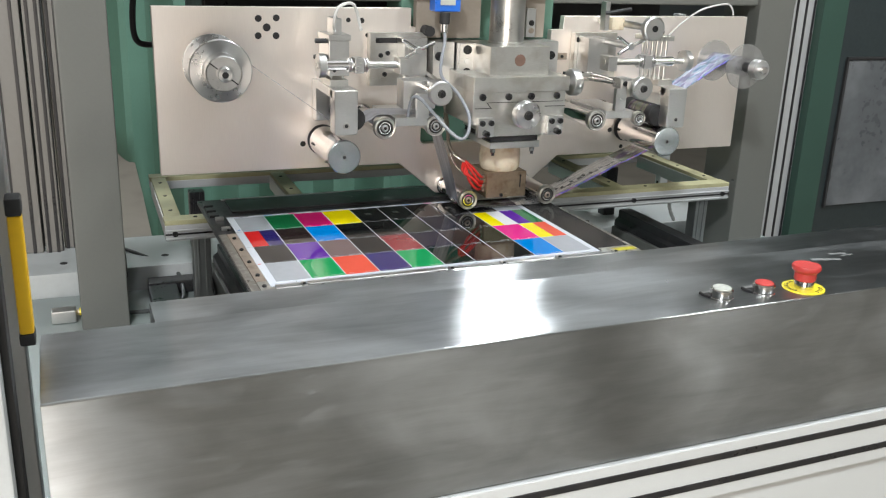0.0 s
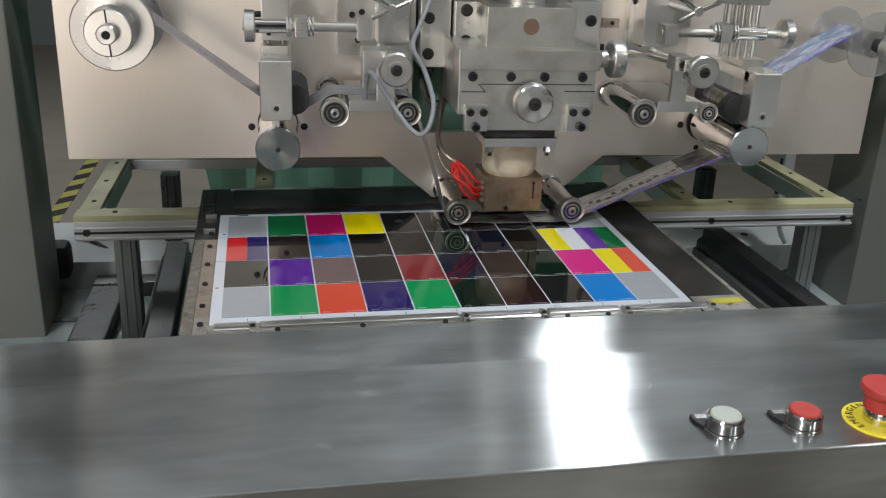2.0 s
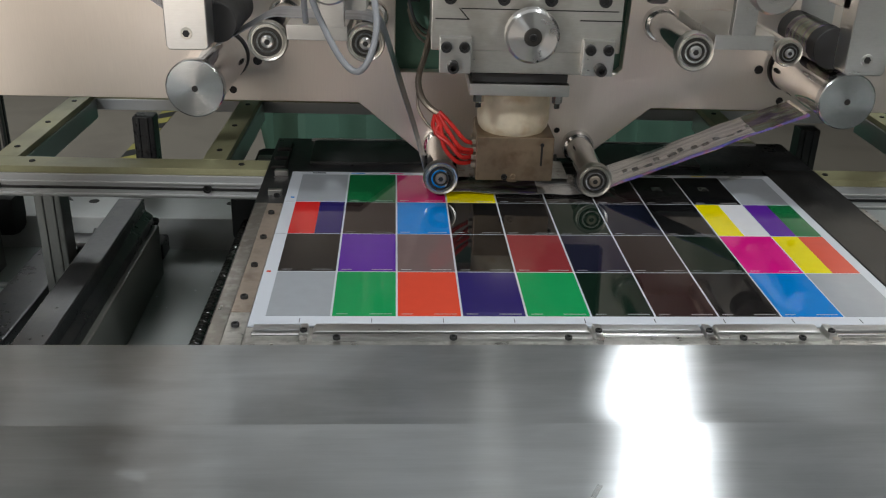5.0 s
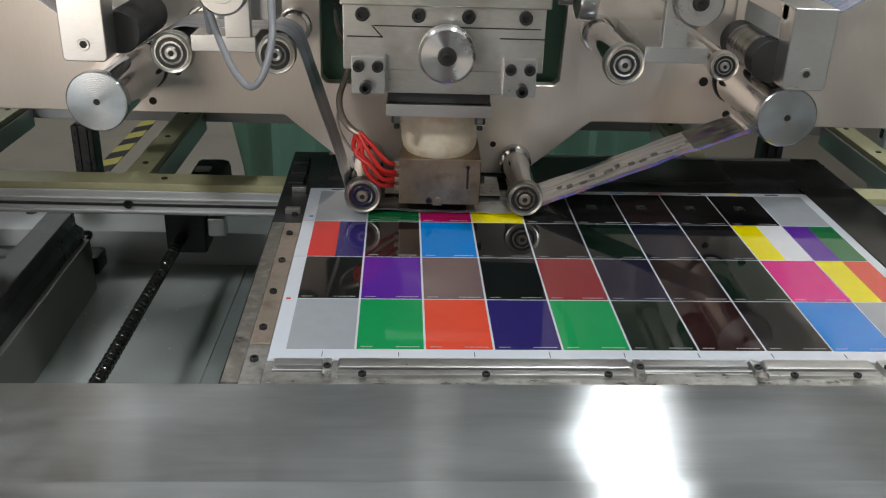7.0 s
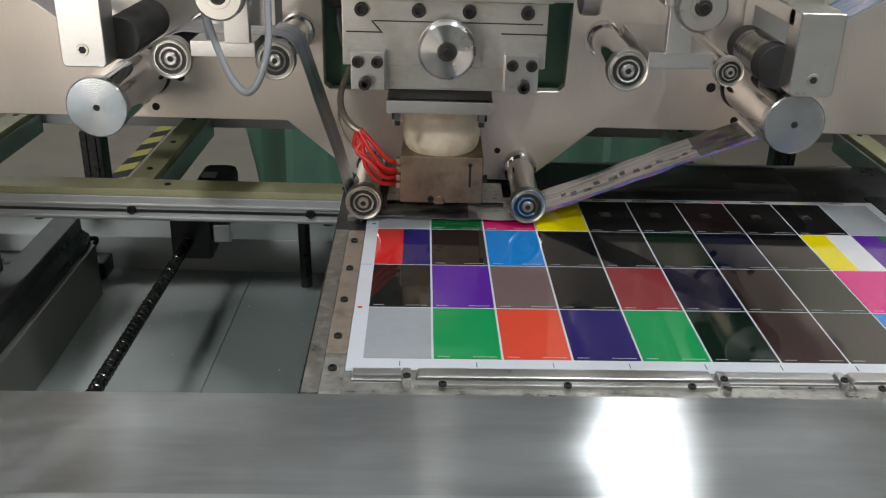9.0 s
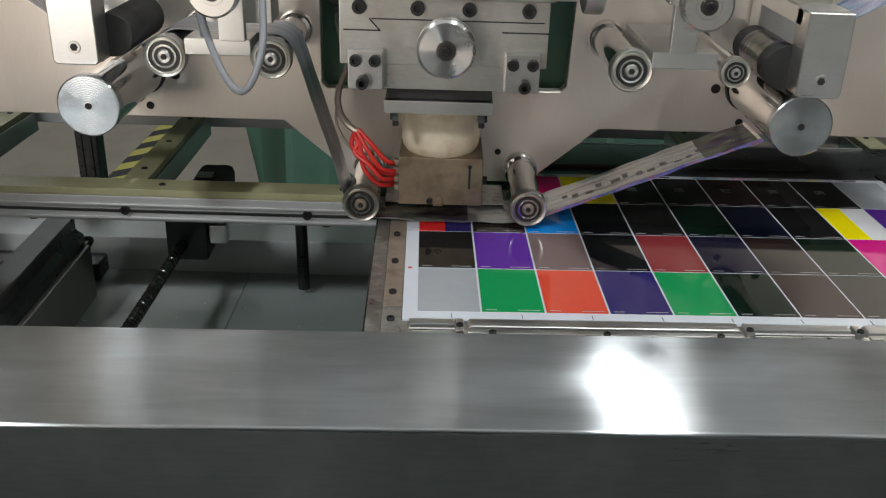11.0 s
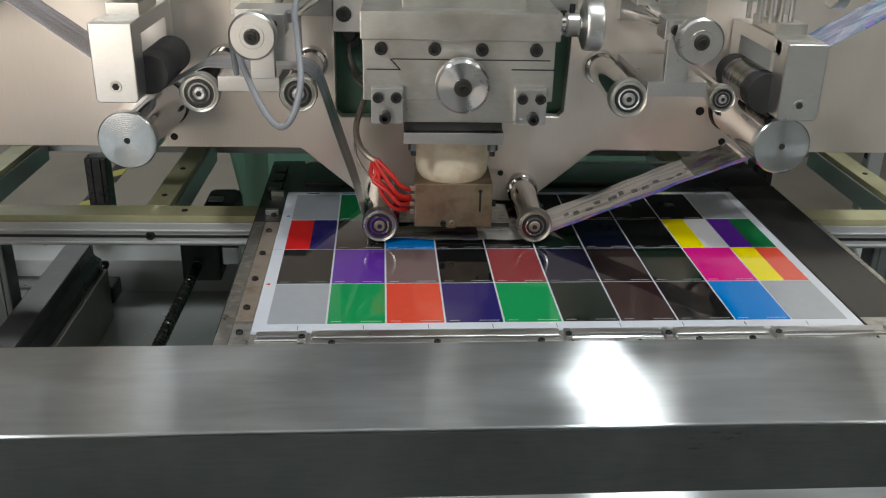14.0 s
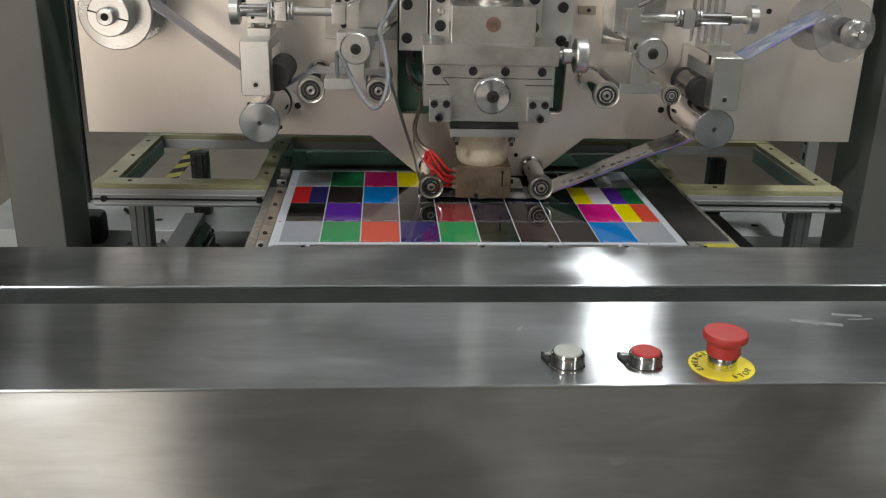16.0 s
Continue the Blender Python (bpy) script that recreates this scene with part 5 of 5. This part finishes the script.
    part("tail_rod", rod(B(), (wx + 0.026 if s < 0 else 0.2145, -0.185, wz + (0.006 if s < 0 else 0.0005)), (wx + 0.050 if s < 0 else 0.202, -0.02, wz + (0.010 if s < 0 else -0.009)), 0.0045, 14), CHROME, w)
    if s < 0:
        part("bracket", box(B(), (-0.188, -0.125, 1.247), (0.062, 0.04, 0.052), 0.001), MACHINED, w)
    part("post", box(B(), (wx + s * 0.004, -0.165, wz - 0.034), (0.024, 0.010, 0.045), 0.001), MACHINED, w)
    # bar between the guide rollers
    br = thing("guide_bar", (0, 0, 0), "machined guide bar between two rollers", "guide bar", "guide bars")
    xa, xb = (-0.238, -0.176) if s < 0 else (0.200, 0.262)
    part("bar", box(B(), ((xa + xb) / 2, -0.085, 1.2000), (xb - xa, 0.145, 0.0155), 0.001), MACHINED, br)
    part("stem", rod(B(), ((xa + xb) / 2, -0.013, 1.2), ((xa + xb) / 2, 0.0, 1.2), 0.006, 14), GROUND, br)
    return t


def reels():
    l = thing("foil_reel", (-0.541, 0, 1.292), "supply reel with polished flange and hub", "reel", "foil reels")
    part("flange", lathe(B(), [(-0.124, 0.006), (-0.124, 0.052), (-0.1225, 0.0535), (-0.119, 0.0535), (-0.118, 0.052)], (0, 0, 0), "y", 64), TURNED, l)
    part("rear_flange", lathe(B(), [(-0.030, 0.052), (-0.029, 0.0535), (-0.025, 0.0535), (-0.024, 0.052)], (0, 0, 0), "y", 64), TURNED, l)
    part("roll", rod(B(), (0, -0.118, 0), (0, -0.030, 0), 0.036, 48), FOIL, l, "wound silver foil")
    part("hub", lathe(B(), [(-0.158, 0.012), (-0.158, 0.0285), (-0.156, 0.030), (-0.130, 0.030), (-0.124, 0.032)], (0, 0, 0), "y", 48), MACHINED, l)
    part("core", lathe(B(), [(-0.174, 0.006), (-0.174, 0.011), (-0.172, 0.0125), (-0.158, 0.0125)], (0, 0, 0), "y", 36), TURNED, l)
    part("bore", lathe(B(), [(-0.1746, 0.0045), (-0.1742, 0.0055)], (0, 0, 0), "y", 20), HOLE, l)
    for d in (-1, 1):
        part("clamp_slot", box(B(), (d * 0.0165, -0.1583, -d * 0.0132), (0.016, 0.0012, 0.0020), 0.0003, pose(0, 0, 0, 0, 38)), HOLE, l)
    part("axle", rod(B(), (0, -0.12, 0), (0, 0.0, 0), 0.010, 20), GROUND, l)
    r = thing("foil_reel", (0.527, 0, 1.290), "take-up reel with clear flanges and a collar", "reel", "foil reels")
    part("flange", lathe(B(), [(-0.155, 0.005), (-0.155, 0.0455), (-0.1535, 0.0465), (-0.151, 0.0465), (-0.150, 0.0455)], (0, 0, 0), "y", 64), CLEAR_DISC, r, "clear plastic flange")
    part("rear_flange", lathe(B(), [(-0.050, 0.0425), (-0.0495, 0.0435), (-0.046, 0.0435), (-0.0455, 0.0425)], (0, 0, 0), "y", 64), CLEAR_DISC, r, "clear plastic flange")
    part("roll", rod(B(), (0, -0.150, 0), (0, -0.050, 0), 0.019, 40), FOIL_CLEAR, r, "wound spent film")
    part("spring", rod(B(), (0, -0.180, 0), (0, -0.155, 0), 0.010, 20), BLACK_METAL, r)
    part("collar", lathe(B(), [(-0.205, 0.012), (-0.205, 0.0185), (-0.203, 0.020), (-0.186, 0.020), (-0.184, 0.018), (-0.178, 0.012)], (0, 0, 0), "y", 40), TURNED, r, "knurled collar")
    part("axle", rod(B(), (0, -0.214, 0), (0, 0.0, 0), 0.0075, 20, 0.001), CHROME, r)
    return l, r


def foils():
    def strip(pts, mat, label, y0=-0.122, y1=-0.058, wave=0.0006, edge=None, marks=(), prints=()):
        t = thing("foil_strip", (0, 0, 0), label, "foil", "foil web")
        part("film", ribbon(B(), pts, y0, y1, 0.0005, 10, wave), mat, t)
        for run in prints:
            part("printed_area", ribbon(B(), [(x, z + 0.0007) for x, z in run], y0 + 0.004, y1 - 0.002, 0.0005, 8, wave), FOIL_PRINT, t, "dark iridescent printed area")
        if edge:
            part("edge_band", ribbon(B(), [(x, z + 0.0006) for x, z in pts[-4:]], y0 - 0.0004, y0 + 0.0055, 0.0006, 10, wave), edge, t, "iridescent edge band")
        for x0, x1, ya, yb in marks:
            run = [(x0, 1.026 + (x0 - 0.118) * 0.4187), ((x0 + x1) / 2, 1.026 + ((x0 + x1) / 2 - 0.118) * 0.4187), (x1, 1.026 + (x1 - 0.118) * 0.4187)]
            part("spent_mark", ribbon(B(), [(x, z + 0.0009) for x, z in run], ya, yb, 0.0006, 3, wave), SPENT, t, "dark spent patch")
        return t
    strip([(-0.512, 1.318), (-0.44, 1.266), (-0.36, 1.208), (-0.338, 1.190), (-0.330, 1.1745)], FOIL_CLEAR, "tight translucent foil running from the supply reel")
    strip([(-0.322, 1.1735), (-0.300, 1.186), (-0.275, 1.200), (-0.258, 1.2085), (-0.236, 1.2085), (-0.185, 1.2080), (-0.159, 1.2072), (-0.1455, 1.200), (-0.139, 1.186), (-0.128, 1.150), (-0.107, 1.085), (-0.096, 1.045), (-0.093, 1.032)],
          FOIL_DULL, "dull grey foil led over the supply side rollers")
    marks = []
    for k in range(15):
        x = 0.135 + 0.0125 * k + random.uniform(-0.002, 0.002)
        y = -0.098 + random.uniform(-0.006, 0.006)
        marks.append((x, x + random.uniform(0.005, 0.010), y, y + random.uniform(0.004, 0.010)))
    strip([(-0.093, 1.032), (-0.092, 1.028), (-0.085, 1.0205), (-0.07, 1.0175), (-0.03, 1.0165), (0.03, 1.0165), (0.085, 1.0172), (0.104, 1.0185), (0.118, 1.026), (0.18, 1.052), (0.26, 1.086), (0.33, 1.1145)],
          FOIL, "crumpled silver foil led under the heated block", wave=0.0016, edge=FOIL_EDGE, marks=marks,
          prints=([(-0.062, 1.0168), (-0.03, 1.0165), (0.0, 1.0165), (0.035, 1.0165)], [(0.275, 1.0922), (0.29, 1.0983), (0.31, 1.1064), (0.326, 1.1128)]))
    strip([(0.372, 1.163), (0.362, 1.184), (0.345, 1.205)], FOIL_CLEAR, "short spent film between roller and clamp")
    strip([(0.372, 1.229), (0.392, 1.239), (0.43, 1.261), (0.47, 1.284), (0.505, 1.302), (0.518, 1.308)], FOIL_BRIGHT, "spent iridescent film running up to the take-up reel", -0.132, -0.068, 0.0016, FOIL_EDGE)
    t = thing("strip_guide", (0, 0, 0), "thin steel guide plate that the foil slides over", "guide plate")
    part("plate", box(B(), (0.01, -0.05, 1.0205), (0.13, 0.06, 0.0012), 0.0003), SCUFFED, t)


def hoses():
    solid("air_hose", tube(B(), [(-0.1185, -0.082, 1.354), (-0.123, -0.095, 1.335), (-0.140, -0.125, 1.305), (-0.155, -0.17, 1.282), (-0.148, -0.23, 1.262), (-0.142, -0.27, 1.231), (-0.148, -0.285, 1.204), (-0.160, -0.284, 1.192), (-0.176, -0.27, 1.203), (-0.195, -0.24, 1.229),
                                 (-0.208, -0.21, 1.249), (-0.215, -0.19, 1.251), (-0.217, -0.175, 1.235), (-0.217, -0.165, 1.212)], 0.0031, 12, 10),
          GREY_HOSE, "grey air hose looped beside the press head", "hose")
    s = thing("hose_sensor", (-0.111, -0.06, 1.402), "blue valve with a black plug and silver hose fitting", "valve")
    part("body", box(B(), (0, 0, 0.006), (0.052, 0.03, 0.036), 0.002), BLUE_PLASTIC, s)
    part("label_plate", box(B(), (0, -0.0155, 0.008), (0.030, 0.002, 0.016), 0.0006), WHITE_CAP, s, "pale label plate")
    part("plug", rod(B(), (-0.007, -0.018, -0.034), (-0.007, -0.018, -0.012), 0.0095, 18, 0.001), RUBBER, s, "black plug")
    part("fitting", lathe(B(), [(-0.050, 0.005), (-0.048, 0.0072), (-0.036, 0.0075), (-0.034, 0.007)], (-0.0075, -0.020, 0), "z", 20), CHROME, s, "silver hose fitting")
    solid("pale_hose", tube(B(), [(-0.335, -0.10, 1.355), (-0.345, -0.13, 1.372), (-0.34, -0.14, 1.40), (-0.31, -0.13, 1.405), (-0.29, -0.11, 1.36)], 0.0028, 10, 8), CLEAR_HOSE, "pale hose on the slide block", "hose")
    solid("pale_hose", tube(B(), [(0.428, -0.002, 1.332), (0.443, -0.012, 1.353), (0.459, -0.02, 1.371), (0.494, -0.03, 1.396), (0.553, -0.03, 1.408), (0.572, -0.03, 1.398), (0.576, -0.03, 1.384)], 0.0019, 10, 8), CLEAR_HOSE, "pale hose arched over the take-up side", "hose")
    w = thing("hand_wheel", (0, 0, 0), "small hand wheel on a black lever shaft above the slide", "wheel")
    part("wheel", lathe(B(), [(-0.009, 0.006), (-0.009, 0.020), (-0.007, 0.0225), (0.005, 0.0225), (0.007, 0.020)], (0.2635, -0.195, 1.371), "y", 40), MACHINED, w)
    part("hub", socket_bolt(B(), (0.2635, -0.204, 1.371), 0.006, 0.002), BLACK_BOLT, w)
    part("shaft", rod(B(), (0.2635, -0.19, 1.371), (0.2635, 0.0, 1.371), 0.007, 16), GROUND, w)
    part("lever", tube(B(), [(0.215, -0.1, 1.392), (0.235, -0.11, 1.396), (0.26, -0.12, 1.402)], 0.004, 10, 4), BLACK_BOLT, w)
    part("bracket", box(B(), (0.220, -0.09, 1.386), (0.010, 0.02, 0.056), 0.001), MACHINED, w)
    part("bush_block", box(B(), (0.246, -0.085, 1.371), (0.028, 0.03, 0.024), 0.0015), INSULATOR, w, "amber plastic bush block")
    solid("black_cable", tube(B(), [(-0.655, 0.14, 1.43), (-0.662, 0.17, 1.36), (-0.655, 0.2, 1.31), (-0.62, 0.22, 1.30), (-0.57, 0.2, 1.31)], 0.006, 10, 8), BLACK_CABLE, "black cable hanging behind the plate", "cable")
    c = thing("limit_sensor", (-0.832, 0.088, 0.0), "pale junction box with a brass gland and cable on the bed", "sensor")
    part("box", box(B(), (0, 0, 0.794), (0.046, 0.028, 0.026), 0.003), MACHINED, c)
    part("gland", rod(B(), (0.022, 0.006, 0.795), (0.046, 0.006, 0.796), 0.0055, 12), INSULATOR, c, "brass gland")
    part("gland_nut", rod(B(), (0.028, 0.006, 0.796), (0.033, 0.006, 0.796), 0.0075, 6), YELLOW, c, "brass nut")
    part("cable", tube(B(), [(0.046, 0.006, 0.797), (0.10, 0.0, 0.788), (0.17, 0.0, 0.786), (0.225, 0.03, 0.788), (0.235, 0.10, 0.80), (0.225, 0.17, 0.812), (0.17, 0.22, 0.828), (0.13, 0.26, 0.836)], 0.0042, 8, 8), DARK_CABLE, c)


head_plate()
plate_fittings()
window_back()
HEAD = press_head()
guide_roller("guide_roller", -0.2575, 1.190, 0.0205, -0.157, 0.0, "chrome guide roller with a bearing end", "guide rollers")
guide_roller("guide_roller", -0.158, 1.190, 0.0195, -0.155, 0.0, "chrome guide roller with a bearing end", "guide rollers")
guide_roller("guide_roller", 0.182, 1.189, 0.0205, -0.157, 0.0, "chrome guide roller with a bearing end", "guide rollers")
guide_roller("guide_roller", 0.280, 1.190, 0.0145, -0.157, 0.0, "slim chrome guide roller with a bearing end", "guide rollers")
guide_roller("foil_roller", -0.0765, 1.0365, 0.0195, -0.132, 0.0, "chrome foil guide roller beside the heated block", "foil rollers")
guide_roller("foil_roller", 0.0965, 1.0365, 0.0195, -0.132, 0.0, "chrome foil guide roller beside the heated block", "foil rollers")
drive_roller(-0.334, 1.1405, "large chrome drive roller with a turned end disc")
drive_roller(0.350, 1.1405, "large chrome drive roller with a turned end disc")
adjuster(-1)
adjuster(1)
REELS = reels()
foils()
hoses()


# ---- motion of the table, the cover, the press head and the reels ----
COLS = [-0.5222, -0.4650, -0.4107, -0.3540, -0.2980, -0.2404, -0.1860, -0.1300, -0.0753, -0.0195]
FORWARD = [(0.02, 0.28), (1.15, 1.40), (2.20, 2.45), (3.30, 3.55), (4.40, 4.65), (5.55, 5.80), (6.65, 6.92), (7.80, 8.07), (8.92, 9.18)]
BACK = [(11.15, 11.42), (12.30, 12.54), (13.40, 13.66), (14.55, 14.80), (15.66, 15.92)]
BACK_COLS = [-0.0195, -0.0742, -0.1290, -0.1850, -0.2420, -0.2977]
STAMPS = [0.40, 1.52, 2.58, 3.70, 4.85, 6.02, 7.10, 8.22, 9.36, 10.55, 11.61, 12.76, 13.86, 15.06, 16.04]
ROW_NEAR, ROW_FAR, COVER_STROKE = -0.321, -0.2305, 0.0985


def motions():
    def at(x, y):
        return CT @ Matrix.Translation((x, y, 0))
    rows = [(0.0, at(COLS[0], ROW_NEAR))]
    for (a, b), x0, x1 in zip(FORWARD, COLS, COLS[1:]):
        rows += [(a, at(x0, ROW_NEAR)), (b, at(x1, ROW_NEAR))]
    rows += [(10.05, at(COLS[-1], ROW_NEAR)), (10.35, at(COLS[-1], ROW_FAR))]
    for (a, b), x0, x1 in zip(BACK, BACK_COLS, BACK_COLS[1:]):
        rows += [(a, at(x0, ROW_FAR)), (b, at(x1, ROW_FAR))]
    rows.append((16.0, at(BACK_COLS[-1], ROW_FAR)))
    walk(TABLE, rows)
    walk(SHEET, rows)
    walk(COVER, [(0.0, CT), (10.05, CT), (10.35, at(0, COVER_STROKE)), (16.0, at(0, COVER_STROKE))])
    up, down = Matrix.Translation((0, 0, 0.019)), Matrix()
    keys = [(0.0, up)]
    for t in STAMPS:
        for dt, m in ((-0.17, up), (-0.04, down), (0.04, down), (0.17, up)):
            if t + dt <= 16.0:
                keys.append((t + dt, m))
    if keys[-1][0] < 16.0:
        keys.append((16.0, down))
    walk(HEAD, keys)
    for reel, sign in zip(REELS, (1, 1)):
        base_m = reel.matrix_basis.copy()
        turns, a = [(0.0, base_m)], 0.0
        for t in STAMPS:
            if t + 0.4 < 16.0:
                turns.append((t + 0.15, base_m @ pose(0, 0, 0, 0, a, 0)))
                a += 24 * sign
                turns.append((t + 0.4, base_m @ pose(0, 0, 0, 0, a, 0)))
        turns.append((16.0, base_m @ pose(0, 0, 0, 0, a, 0)))
        walk(reel, turns)


motions()
